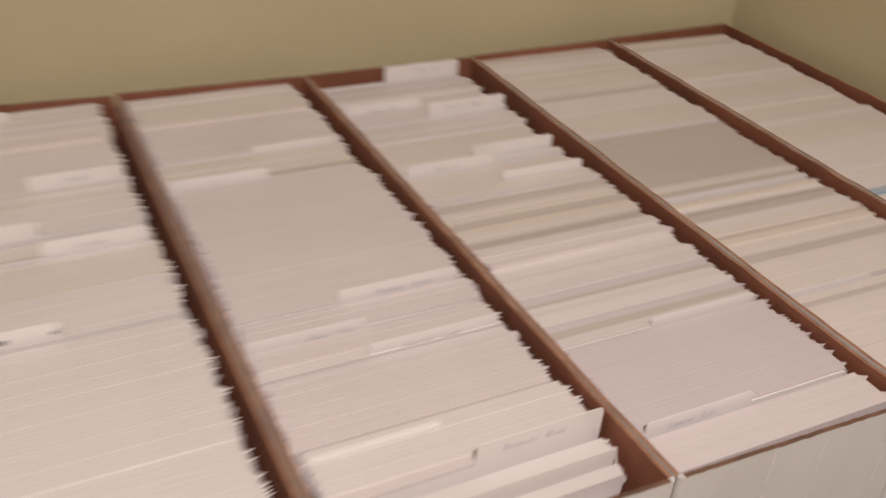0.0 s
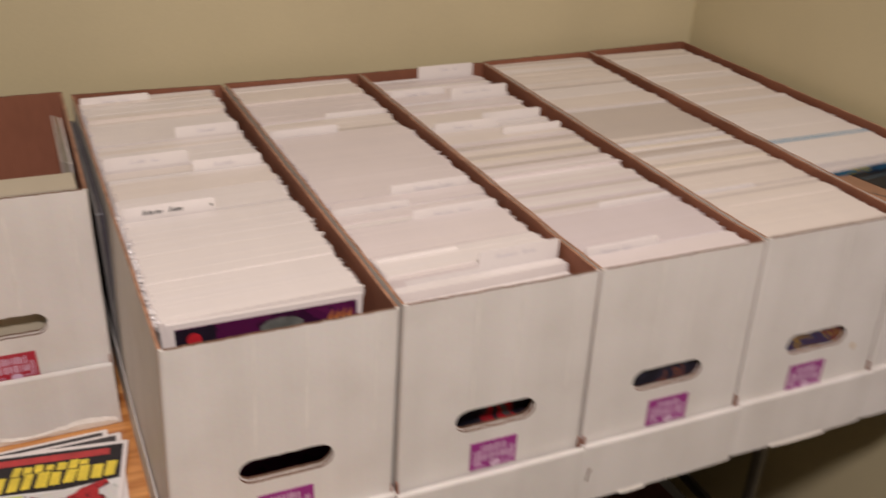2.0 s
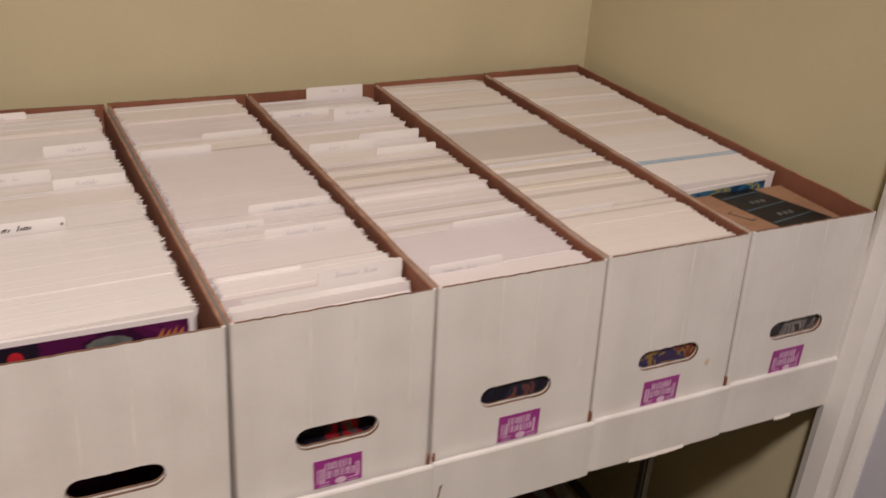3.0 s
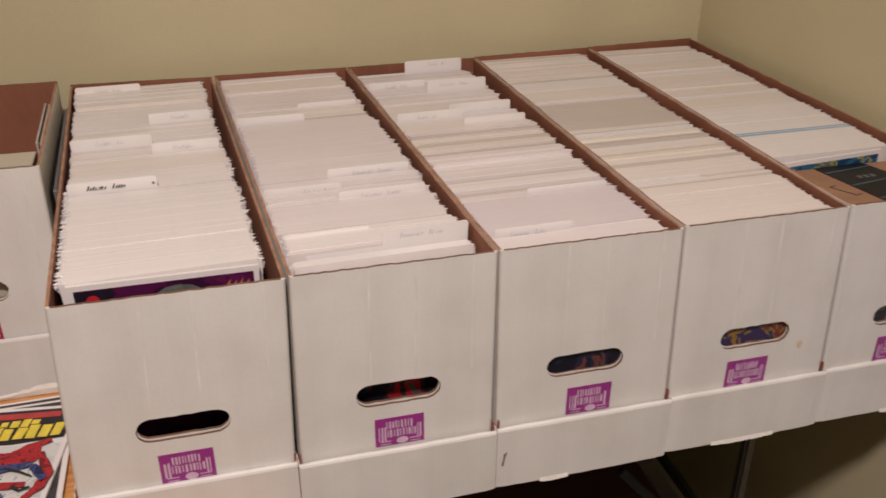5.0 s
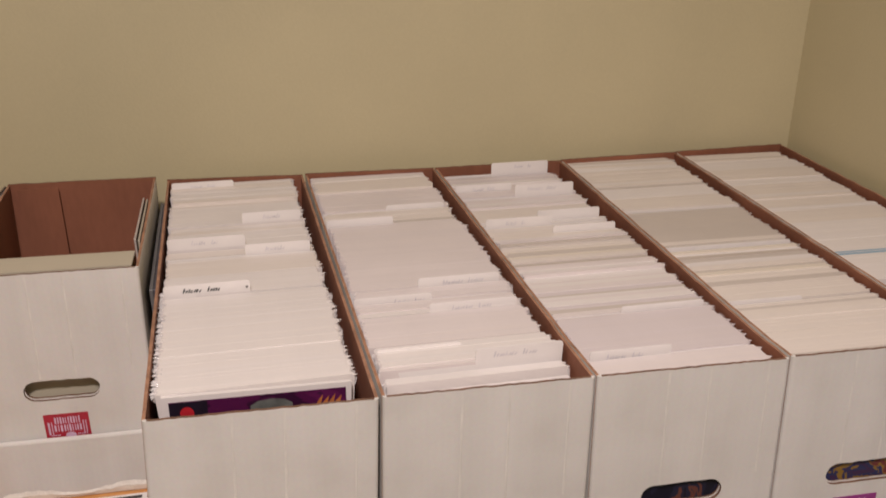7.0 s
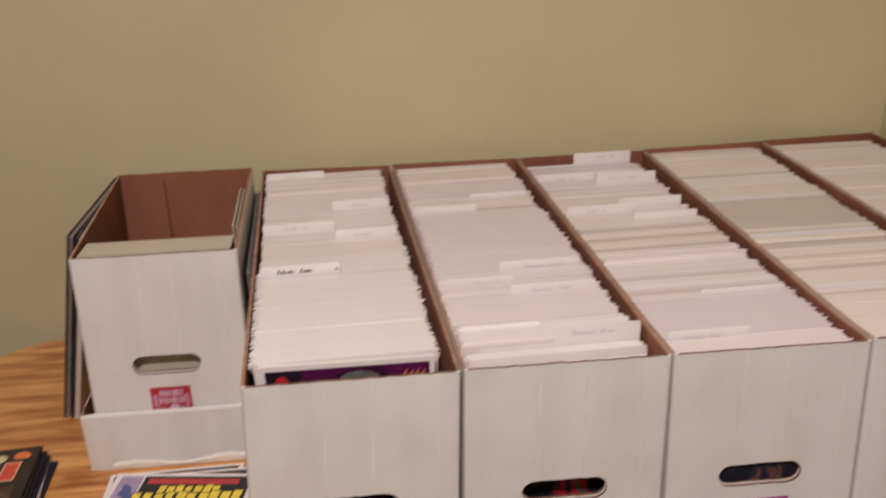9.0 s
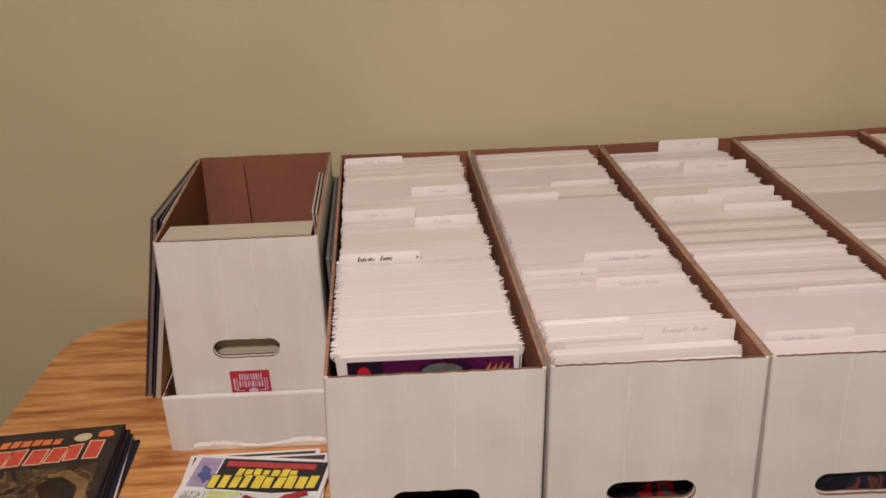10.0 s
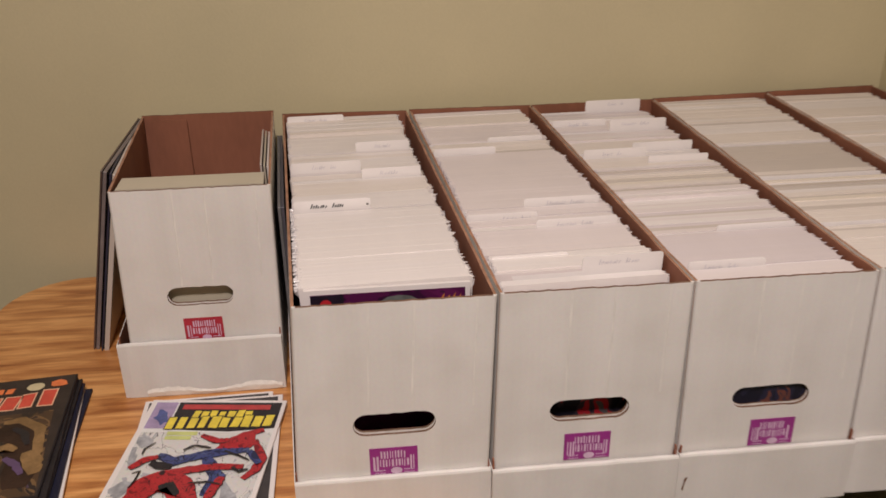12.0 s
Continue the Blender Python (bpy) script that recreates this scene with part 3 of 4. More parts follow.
# stretches of each box: from, to, height of the tops, unevenness, tones
ZONES = [
    [(0.054, 0.070, 1.0335, 0.0012, "white"), (0.070, 0.150, 1.031, 0.0013, "white"), (0.150, 0.270, 1.031, 0.0010, "white"), (0.275, 0.385, 1.030, 0.0011, "white white white cream"),
     (0.390, 0.416, 1.0278, 0.0012, "cream white grey"), (0.422, 0.482, 1.029, 0.0012, "white white cream"), (0.482, 0.500, 1.0285, 0.0012, "cream white"), (0.505, 0.600, 1.0305, 0.0013, "white white cream"), (0.600, 0.688, 1.0335, 0.0013, "white white white cream cream")],
    [(0.027, 0.0385, 1.0175, 0.0004, "white"), (0.042, 0.055, 1.0265, 0.0004, "white"), (0.061, 0.110, 1.031, 0.0014, "pink white cream"), (0.110, 0.178, 1.031, 0.0008, "pink"),
     (0.182, 0.214, 1.030, 0.0012, "pink pink white"), (0.218, 0.246, 1.030, 0.0014, "pink lavender"), (0.251, 0.466, 1.030, 0.0006, "pink"),
     (0.471, 0.482, 1.0275, 0.0008, "grey"), (0.483, 0.520, 1.0285, 0.0014, "cream pink pink"), (0.526, 0.610, 1.0305, 0.0013, "pink pink white"), (0.610, 0.688, 1.0325, 0.0014, "pink pink white cream")],
    [(0.012, 0.045, 1.030, 0.0008, "pink"), (0.050, 0.140, 1.029, 0.0006, "lavender"), (0.146, 0.285, 1.029, 0.0019, "pink lavender pink grey white lavender"),
     (0.286, 0.297, 1.0265, 0.0010, "dusk"), (0.300, 0.388, 1.029, 0.0022, "cream pink white yellow grey"), (0.394, 0.425, 1.0275, 0.0014, "pink grey cream"),
     (0.432, 0.445, 1.028, 0.0012, "white"), (0.452, 0.550, 1.027, 0.0018, "pink white pink cream"), (0.556, 0.580, 1.028, 0.0012, "pink"), (0.586, 0.668, 1.026, 0.0020, "pink white pink lavender")],
    [(0.010, 0.135, 1.031, 0.0011, "cream cream cream grey"), (0.142, 0.200, 1.029, 0.0016, "cream grey"), (0.200, 0.300, 1.029, 0.0020, "cream grey dusk yellow grey white"),
     (0.306, 0.330, 1.029, 0.0016, "dusk cream grey"), (0.332, 0.450, 1.028, 0.0009, "grey"), (0.450, 0.560, 1.030, 0.0014, "white cream grey"), (0.560, 0.697, 1.0325, 0.0014, "white cream white cream grey")],
    [(0.168, 0.246, 1.031, 0.0010, "white"), (0.246, 0.250, 1.031, 0.001, "blue"), (0.250, 0.254, 1.031, 0.001, "white"), (0.254, 0.2565, 1.031, 0.001, "blue"),
     (0.257, 0.470, 1.030, 0.0012, "cream white cream"), (0.470, 0.560, 1.030, 0.0013, "cream white"), (0.560, 0.702, 1.0325, 0.0014, "white cream cream grey")],
]
FOOT = TOP + 0.009
RISE = [0.0005, 0.002, 0.003, 0.003, 0.003]
for i, zones in enumerate(ZONES):
    rng = random.Random(100 + i)
    count, verts, faces, slots, names = 0, [], [], [], list(TONES)
    for y0, y1, ztop, uneven, tones in zones:
        y, tones = y0, tones.split()
        run, tone, drift, sway, tip, twist = 0, tones[0], 0.0, 0.0, 0.0, 0.0
        while y < y1 - 0.002:
            if run <= 0:
                tone, run = rng.choice(tones), rng.choice((1, 2, 3, 5, 8, 12, 16))
                run = min(run, 2) if tone in ("dusk", "grey", "yellow") and len(tones) > 1 else run
                run = min(run, 3) if len(tones) > 4 else run
                sway = rng.uniform(-0.0022, 0.0028)
                drift = rng.choice((rng.uniform(-0.5, 0.5), rng.uniform(-0.5, 0.5), rng.uniform(-1.5, 1.3))) * uneven if uneven > 0.001 else 0.0
                tip, twist = (rng.uniform(-0.12, 0.0), rng.uniform(-0.22, 0.22)) if uneven > 0.001 else (-0.06, rng.uniform(-0.1, 0.1))
            run -= 1
            k = rng.randrange(5)
            t = 0.0030 + 0.0005 * k
            left, right = edges_at(i, y)
            cx = left + (0.0068 if i == 0 else 0.0090) + 0.0923 + sway + rng.choice((rng.uniform(-0.0010, 0.0010), rng.uniform(-0.0030, 0.0042)))
            cx = max(min(cx, right - 0.1018), left + (0.0988 if i == 0 else 0.0995))
            lift = ztop + RISE[i] - FOOT - 0.262 + drift + rng.gauss(0, uneven * 0.07)
            spin = math.degrees(math.atan2(LONG[i][0] - LONG[i][1], DEPTH)) * 0.5 + twist + rng.uniform(-0.05, 0.05)
            m = pose(cx, y + t / 2, FOOT + max(0, lift), tip + rng.uniform(-0.02, 0.02), 0, spin)
            if count < 60:
                ob = new("bagged_comic", SLABS[tone, k])
                ob.matrix_world = m
                tagged(ob, "bagged comic with white board filed upright in a box", "comic book", "bagged comics in the boxes")
                if i == 0 and rng.random() < 0.55:
                    roll = new("bag_edge", rng.choice(ROLLS))
                    roll.parent = ob
                    roll.matrix_local = pose(-0.0895, -t * 0.2, 0.2606, rng.uniform(-15, 15), rng.uniform(-8, 8), 0)
                for side in (1, -1):
                    ear = new("bag_corner", rng.choice(CORNERS))
                    ear.parent = ob
                    ear.matrix_local = pose(side * 0.0918, -t * 0.3, 0.2600, rng.uniform(-18, 8), 0, 0 if side > 0 else 180) @ Matrix.Diagonal((0.75 if side > 0 else 0.85 if i == 0 else 0.4, 1, 1, 1))
            else:
                vs, fs = slab(0.1845 + rng.uniform(-0.002, 0.002), 0.262, t, rng.uniform(-1, 1) * (0.0025 if uneven > 0.001 else 0.0012), rng.uniform(0.0006, 0.0022),
                              (rng.choice((0, 0, 0.0008, 0.0013)), rng.choice((0, 0, 0.0030, 0.0044, 0.0056))))
                base = len(verts)
                verts += [tuple(m @ Vector(v)) for v in vs]
                faces += [tuple(base + j for j in f) for f in fs]
                slots += [names.index(tone)] * len(fs)
            count += 1
            y += t - 0.0002
    me = bpy.data.meshes.new("bagged_comics")
    me.from_pydata(verts, [], faces)
    for n in names:
        me.materials.append(PACKED[n])
    me.polygons.foreach_set("material_index", slots)
    tagged(new("bagged_comics", me), "dense row of pale bagged comics filling a box", "comic books", "", "stuff")


def scribble(bm, x, z, length, high, rng, y, pen=0.0010):
    """Handwriting that cannot be read: two words of slanted strokes and joins."""
    n = max(5, int(length / 0.0030))
    gap = n * 5 // 9
    for k in range(n):
        if k in (gap, gap + 1) and n > 8:
            continue
        h = high * (1.0 if k in (0, gap + 2) else rng.uniform(0.45, 0.8))
        s, lean = x + length * k / n, high * rng.uniform(0.2, 0.45)
        bm.faces.new([bm.verts.new(p) for p in ((s, y, z), (s + pen, y, z), (s + pen + lean, y, z + h), (s + lean, y, z + h))])
        if rng.random() < 0.7 and k not in (gap - 1, n - 1):
            e, a, b = s + length / n, z + h * rng.uniform(0.0, 0.9), z + h * rng.uniform(0.0, 0.5)
            bm.faces.new([bm.verts.new(p) for p in ((s + lean * 0.5, y, a), (e, y, b), (e, y, b + pen), (s + lean * 0.5, y, a + pen))])


def divider(i, y, s0, s1, ztop, ink=None, span=(0.2, 0.7), zbody=1.030):
    """A tabbed index card: s0 and s1 are the tab's ends along its width."""
    left, right = edges_at(i, y)
    x0, w = left + 0.008, 0.182
    rng = random.Random(int(y * 1000) + i * 7)
    card = thing("divider_card", "white tabbed divider card standing among bagged comics", "divider", "divider cards", "", (x0, y, FOOT),
                 math.degrees(math.atan2(LONG[i][0] - LONG[i][1], DEPTH)) * 0.5)
    zb, zt, r = zbody - FOOT, ztop - FOOT, 0.003
    a, b = w * s0, w * s1
    loop = [(0, 0), (w, 0), (w, zb)]
    if s1 < 0.99:
        loop += [(b, zb)]
    else:
        loop.pop()
    loop += [(b, zt - r), (b - r * 0.3, zt - r * 0.3), (b - r, zt), (a + r, zt), (a + r * 0.3, zt - r * 0.3), (a, zt - r)]
    if s0 > 0.01:
        loop += [(a, zb), (0, zb)]
    part("card", sheet(bmesh.new(), [loop], 0.0011, 0, 0, 0, lambda u, v, d: (u, d, v)), CARD, card)
    if ink:
        bm = bmesh.new()
        a2, b2 = a + (b - a) * span[0], a + (b - a) * span[1]
        scribble(bm, a2, zt - 0.0105, b2 - a2, 0.0062, rng, -0.0004, 0.0015 if ink is INK else 0.0010)
        part("handwriting", bm, ink, card, "illegible handwriting")
    if ink is INK:
        dot = bmesh.new()
        bmesh.ops.create_circle(dot, cap_ends=True, segments=8, radius=0.0017, matrix=pose(b - 0.004, -0.0004, zt - 0.0085, 90))
        part("speck", dot, surface("grey_speck", (0.22, 0.21, 0.20), 0.6, 0.2, 60, 200), card, "small grey speck")


for row in [
    (0, 0.668, 0.0, 0.52, 1.0435, PALE_INK, (0.3, 0.7)), (0, 0.502, 0.55, 1.0, 1.046, PALE_INK, (0.35, 0.65)), (0, 0.419, 0.0, 0.55, 1.046, PALE_INK, (0.3, 0.65)),
    (0, 0.386, 0.54, 1.0, 1.044, PALE_INK, (0.3, 0.6)), (0, 0.272, 0.0, 0.54, 1.045, INK, (0.21, 0.65)),
    (1, 0.522, 0.52, 1.0, 1.038), (1, 0.468, 0.0, 0.52, 1.041), (1, 0.248, 0.45, 1.0, 1.042, PALE_INK, (0.3, 0.8)), (1, 0.215, 0.0, 0.5, 1.038, PALE_INK, (0.5, 0.9)),
    (1, 0.180, 0.44, 1.0, 1.041, PALE_INK, (0.25, 0.7)), (1, 0.098, 0.03, 0.52, 1.0355, PALE_INK, (0.25, 0.85)), (1, 0.058, 0.54, 1.045, 1.047, PALE_INK, (0.2, 0.7)),
    (2, 0.670, 0.46, 1.0, 1.049, PALE_INK, (0.4, 0.7)), (2, 0.582, 0.0, 0.50, 1.043, PALE_INK, (0.3, 0.7)), (2, 0.552, 0.48, 1.0, 1.049, PALE_INK, (0.2, 0.7)),
    (2, 0.447, 0.48, 1.0, 1.044), (2, 0.428, 0.03, 0.56, 1.043, PALE_INK, (0.3, 0.6)), (2, 0.390, 0.5, 1.0, 1.042), (2, 0.142, 0.45, 1.0, 1.038),
    (2, 0.047, 0.03, 0.52, 1.040, PALE_INK, (0.2, 0.65)),
    (3, 0.302, 0.0, 1.0, 1.036), (3, 0.137, 0.0, 0.52, 1.037),
]:
    divider(*row)

# covers that show at the fronts of the rows
PURPLE_ART = printed("purple_cover_art", [(0.0, (0.040, 0.008, 0.034)), (0.42, (0.085, 0.010, 0.060)), (0.60, (0.115, 0.014, 0.078)), (0.70, (0.050, 0.010, 0.042))], 22)
BLUE_ART = printed("blue_cover_art", [(0.0, (0.02, 0.05, 0.12)), (0.42, (0.03, 0.14, 0.24)), (0.53, (0.42, 0.36, 0.05)), (0.58, (0.03, 0.10, 0.20)), (0.66, (0.50, 0.13, 0.06))], 30, band=(1, 1, 2))
DIM_ART = printed("dim_cover_art", [(0.0, (0.012, 0.012, 0.02)), (0.48, (0.04, 0.03, 0.04)), (0.57, (0.40, 0.02, 0.03)), (0.64, (0.10, 0.09, 0.09))], 30)
NIGHT_ART = printed("night_cover_art", [(0.0, (0.010, 0.010, 0.022)), (0.5, (0.02, 0.02, 0.045)), (0.60, (0.14, 0.05, 0.04)), (0.66, (0.03, 0.03, 0.05))], 30)
GREY_ART = printed("grey_cover_art", [(0.0, (0.03, 0.028, 0.034)), (0.46, (0.15, 0.14, 0.138)), (0.56, (0.26, 0.245, 0.24)), (0.62, (0.04, 0.036, 0.04))], 28)
GOLD_ART = printed("gold_cover_art", [(0.0, (0.05, 0.02, 0.07)), (0.42, (0.025, 0.028, 0.10)), (0.51, (0.27, 0.155, 0.03)), (0.59, (0.17, 0.035, 0.03))], 40)


def front_comic(i, y, ztop, art, label, tilt=0.0, width=0.178, shift=0.0, roll=0.0):
    left, right = edges_at(i, y)
    vs, fs = slab(width, 0.262, 0.004, 0.0, 0.001)
    c = new("front_comic")
    c.matrix_world = pose(left + 0.011 + shift + width / 2, y, ztop - 0.262, tilt, roll, 0)
    tagged(c, label, "comic book", "comics facing the front")
    me = bpy.data.meshes.new("board")
    me.from_pydata(vs, [], fs)
    me.materials.append(PAPER["white"])
    new("board", me).parent = c
    part("cover", block(-width / 2 + 0.007, width / 2 - 0.006, -0.0031, -0.0022, 0.003, 0.2565), art, c, "printed cover")
    return c


lead = front_comic(0, 0.049, 1.0325, PURPLE_ART, "bagged comic with a purple cover facing forward")
spot = bmesh.new()
bmesh.ops.create_circle(spot, cap_ends=True, segments=16, radius=0.0065, matrix=pose(-0.066, -0.0034, 0.244, 90) @ Matrix.Diagonal((1, 1.1, 1, 1)))
part("red_spot", spot, surface("red_ink", (0.45, 0.02, 0.03), 0.35, 0.15, 60, 200), lead)
part("dark_corner", block(-0.0818, -0.047, -0.0033, -0.00315, 0.2, 0.256), surface("black_print", (0.015, 0.010, 0.02), 0.35, 0.2, 60, 200), lead)
grey = bmesh.new()
bmesh.ops.create_circle(grey, cap_ends=True, segments=10, radius=0.013, matrix=pose(0.012, -0.0034, 0.243, 90) @ Matrix.Diagonal((1.6, 0.7, 1, 1)))
part("grey_patch", grey, surface("grey_ink", (0.13, 0.14, 0.13), 0.35, 0.3, 90, 200), lead)
flame = bmesh.new()
for k in range(4):
    x = 0.052 + k * 0.006
    vs = [flame.verts.new(p) for p in ((x, -0.0034, 0.232), (x + 0.005, -0.0034, 0.234), (x + 0.009, -0.0034, 0.2515 - 0.002 * (k % 2)), (x + 0.003, -0.0034, 0.243))]
    flame.faces.new(vs)
part("orange_strokes", flame, surface("orange_ink", (0.50, 0.17, 0.05), 0.35, 0.2, 60, 200), lead)
front_comic(1, 0.022, 1.012, DIM_ART, "bagged comic with a dark and red cover behind the box front")
front_comic(2, 0.0085, 1.018, NIGHT_ART, "bagged comic with a dark cover behind the box front")
front_comic(3, 0.0080, 1.018, GOLD_ART, "bagged comic with a blue and gold cover behind the box front")
front_comic(4, 0.0095, 1.006, GREY_ART, "bagged comic with a grey cover behind the box front")
front_comic(4, 0.1605, 1.0335, BLUE_ART, "bagged comic with a blue and yellow cover facing forward", 1.0, 0.142, 0.0280, -2.5)

# taped carton in the front of the last box
carton = thing("shipping_carton", "brown cardboard carton with dark printed tape inside the box", "carton")
l5, r5 = edges_at(4, 0.07)
CTOP = 1.0205
part("body", block(l5 + 0.013, r5 - 0.012, 0.016, 0.153, FOOT, CTOP, 0.0025), surface("tan_carton_board", (0.31, 0.170, 0.098), 0.7, 0.15, 18, 160, 0.0005, 0.3, stretch=(0.4, 1, 1)), carton)
TAPE = surface("dark_glossy_tape", (0.010, 0.010, 0.013), 0.4, 0.3, 30, 200, 0.0004, 0.3, shine=0.2)
TAPEBLUE = surface("pale_blue_tape_print", (0.055, 0.095, 0.12), 0.4, 0.15, 40, 200, shine=0.25)


def taped(name, pts, z, material, label=""):
    bm = bmesh.new()
    f = bm.faces.new([bm.verts.new((x, y, CTOP + z)) for x, y in pts])
    up = bmesh.ops.extrude_face_region(bm, geom=[f])
    bmesh.ops.translate(bm, vec=(0, 0, 0.0003), verts=[v for v in up["geom"] if isinstance(v, bmesh.types.BMVert)])
    return part(name, bm, material, carton, label)


def on_tape(u, v):
    """A place on the tape: u across, v along it from the front, both 0 to 1."""
    front, back = line((0.908, 0.020), (0.998, 0.030), u), line((0.884, 0.151), (0.958, 0.152), u)
    return line(front, back, v)


taped("tape", [on_tape(0, 0), on_tape(1, 0), on_tape(1, 1), on_tape(0, 1)], 0.0002, TAPE, "dark glossy printed tape")
for v in (0.22, 0.53, 0.84):
    taped("tape_line", [on_tape(0.02, v), on_tape(0.98, v + 0.06), on_tape(0.98, v + 0.075), on_tape(0.02, v + 0.025)], 0.0006, TAPEBLUE, "pale blue printed line")
for v in (0.34, 0.66):
    for u in (0.36, 0.48, 0.60):
        taped("tape_mark", [on_tape(u, v), on_tape(u + 0.07, v), on_tape(u + 0.09, v + 0.06), on_tape(u + 0.02, v + 0.06)], 0.0006,
              surface("grey_tape_print", (0.11, 0.12, 0.12), 0.4, 0.2, 60, 200), "pale printed bar")
for pts in ([(0.866, 0.094), (0.8675, 0.0945), (0.884, 0.0665), (0.8825, 0.066)], [(0.866, 0.094), (0.8765, 0.0975), (0.877, 0.0965), (0.8665, 0.093)],
            [(0.8825, 0.066), (0.8925, 0.0695), (0.893, 0.0685), (0.883, 0.065)]):
    taped("printed_mark", pts, 0.0002, INK, "dark printed mark")

# ---- short box ----
SFL, SFR, SBR, SBL, SRIM = (-0.250, 0.306), (-0.043, 0.306), (-0.064, 0.662), (-0.278, 0.662), 1.058
short = board_box("short_comic_box", SFL, SFR, SBR, SBL, SRIM, "short open white cardboard box, nearly empty, brown inside", "", (-0.152, 0.902), (-0.1535, 0.868), RED, 77, -0.008)
part("inner_flap", solid([(-0.263, 0.6505), (-0.205, 0.6505), (-0.205, 0.6485), (-0.263, 0.6485)], TOP + 0.012, SRIM - 0.006), KRAFT, short)
part("inner_flap", upright(bmesh.new(), (-0.2545, 0.400), (-0.2640, 0.520), [[(0, TOP + 0.012), (0.12, TOP + 0.012), (0.12, SRIM - 0.01), (0, SRIM - 0.01)]], 1, 1, 2, 0.002), [WHITE, KRAFT, RIM], short)
box_lid((-0.272, 0.303), (-0.050, 0.303), (-0.066, 0.672), (-0.294, 0.672), 0.088, "upturned white cardboard lid with torn paper at its foot", "box lids", 55, True)
brng = random.Random(9)
for k in range(8):
    vs, fs = slab(0.192, 0.2955 - 0.0004 * k, 0.0062, 0.0, 0.001)
    me = bpy.data.meshes.new("backing_board")
    me.from_pydata(vs, [], fs)
    me.materials.append(PAPER["manila"])
    ob = new("backing_board", me)
    ob.matrix_world = pose(-0.1495 - 0.0004 * k, 0.3260 + 0.0066 * k, FOOT, 0, 0, brng.uniform(-0.3, 0.3))
    tagged(ob, "cream backing board standing inside the short box", "backing board", "boards in the short box")
for k in range(3):
    vs, fs = slab(0.175, 0.272 + 0.002 * k, 0.0026, 0.0, 0.001)
    me = bpy.data.meshes.new("filed_comic")
    me.from_pydata(vs, [], fs)
    me.materials.append(PAPER[("cream", "manila", "dusk")[k]])
    ob = new("filed_comic", me)
    ob.matrix_world = pose(-0.0660 - 0.0048 * k, 0.545, FOOT, 0, 0, 93.5)
    tagged(ob, "pale comic standing along the side of the short box", "comic book", "comics in the short box")

# slabs leaning on the side of the short box; the navy one stands in for a dark gap
for k, (bx, tone, tall, thick, lab) in enumerate([
        (-0.3570, "dark", 0.305, 0.0025, "brown magazine leaning against the short box"), (-0.3515, "plum", 0.303, 0.0050, "grey plum magazine leaning against the short box"),
        (-0.3445, "ink", 0.301, 0.0025, "navy slab standing in for the dark gap between leaning magazines"), (-0.3375, "dusk", 0.298, 0.0070, "grey magazine leaning against the short box")]):
    vs, fs = slab(0.262 if k < 2 else 0.170, tall, thick, 0.0, 0.001)
    me = bpy.data.meshes.new("leaning_magazine")
    me.from_pydata(vs, [], fs)
    # ink: near-black navy that imitates the shade of the gap
    own = {"ink": (0.030, 0.030, 0.055), "dark": (0.10, 0.065, 0.055), "plum": (0.20, 0.165, 0.160)}
    me.materials.append(surface(tone + "_cover", own[tone], 0.4, 0.2, 20, 200) if tone in own else PAPER[tone])
    ob = new("leaning_magazine", me)
    ob.matrix_world = pose(bx + (0.003 if k < 2 else 0), 0.5520 if k < 2 else 0.5075, TOP + 0.0008) @ pose(0, 0, 0, 0, 12.6 - 0.1 * k, 0) @ pose(0, 0, 0, 0, 0, 90.5 if k < 2 else 93.5)
    tagged(ob, lab, "magazine", "leaning magazines")
# tucked magazines: slate covers darkened to put the gap's shade into the colour
for k in range(2):
    vs, fs = slab(0.33, 0.262, 0.0040, 0.0, 0.001)
    me = bpy.data.meshes.new("tucked_magazine")
    me.from_pydata(vs, [], fs)
    me.materials.append(surface("slate_cover_gap_shade", (0.075, 0.070, 0.085) if k else (0.15, 0.145, 0.145), 0.5, 0.25, 20, 200))
    ob = new("tucked_magazine", me)
    ob.matrix_world = pose(-0.0490 + 0.0046 * k, 0.502, TOP + 0.001, 0, 0, 93.9)
    tagged(ob, "slate magazine tucked between two white boxes, darkened for the gap's shade", "magazine", "tucked magazines")

# ---- comics lying on the oak table ----
def lying(cx, cy, z, rz, edge, label, thick=0.004, w=0.176, h=0.266):
    c = thing("lying_comic", label, "comic book", "comics lying on the table", "", (cx, cy, z), rz)
    part("bagged_board", block(-w / 2, w / 2, -h / 2, h / 2, 0, thick, 0.0006), edge, c)
    return c


def patch(parent, name, pts, z, material):
    bm = bmesh.new()
    bm.faces.new([bm.verts.new((x, y, z)) for x, y in pts])
    return part(name, bm, material, parent)


def blob(cx, cy, rx, ry, turn, seed, n=18, rough=0.18):
    rng = random.Random(seed)
    out = []
    for k in range(n):
        a, r = 2 * math.pi * k / n, 1 + rng.uniform(-rough, rough)
        x, y = rx * r * math.cos(a), ry * r * math.sin(a)
        c, s = math.cos(radians(turn)), math.sin(radians(turn))
        out.append((cx + x * c - y * s, cy + x * s + y * c))
    return out


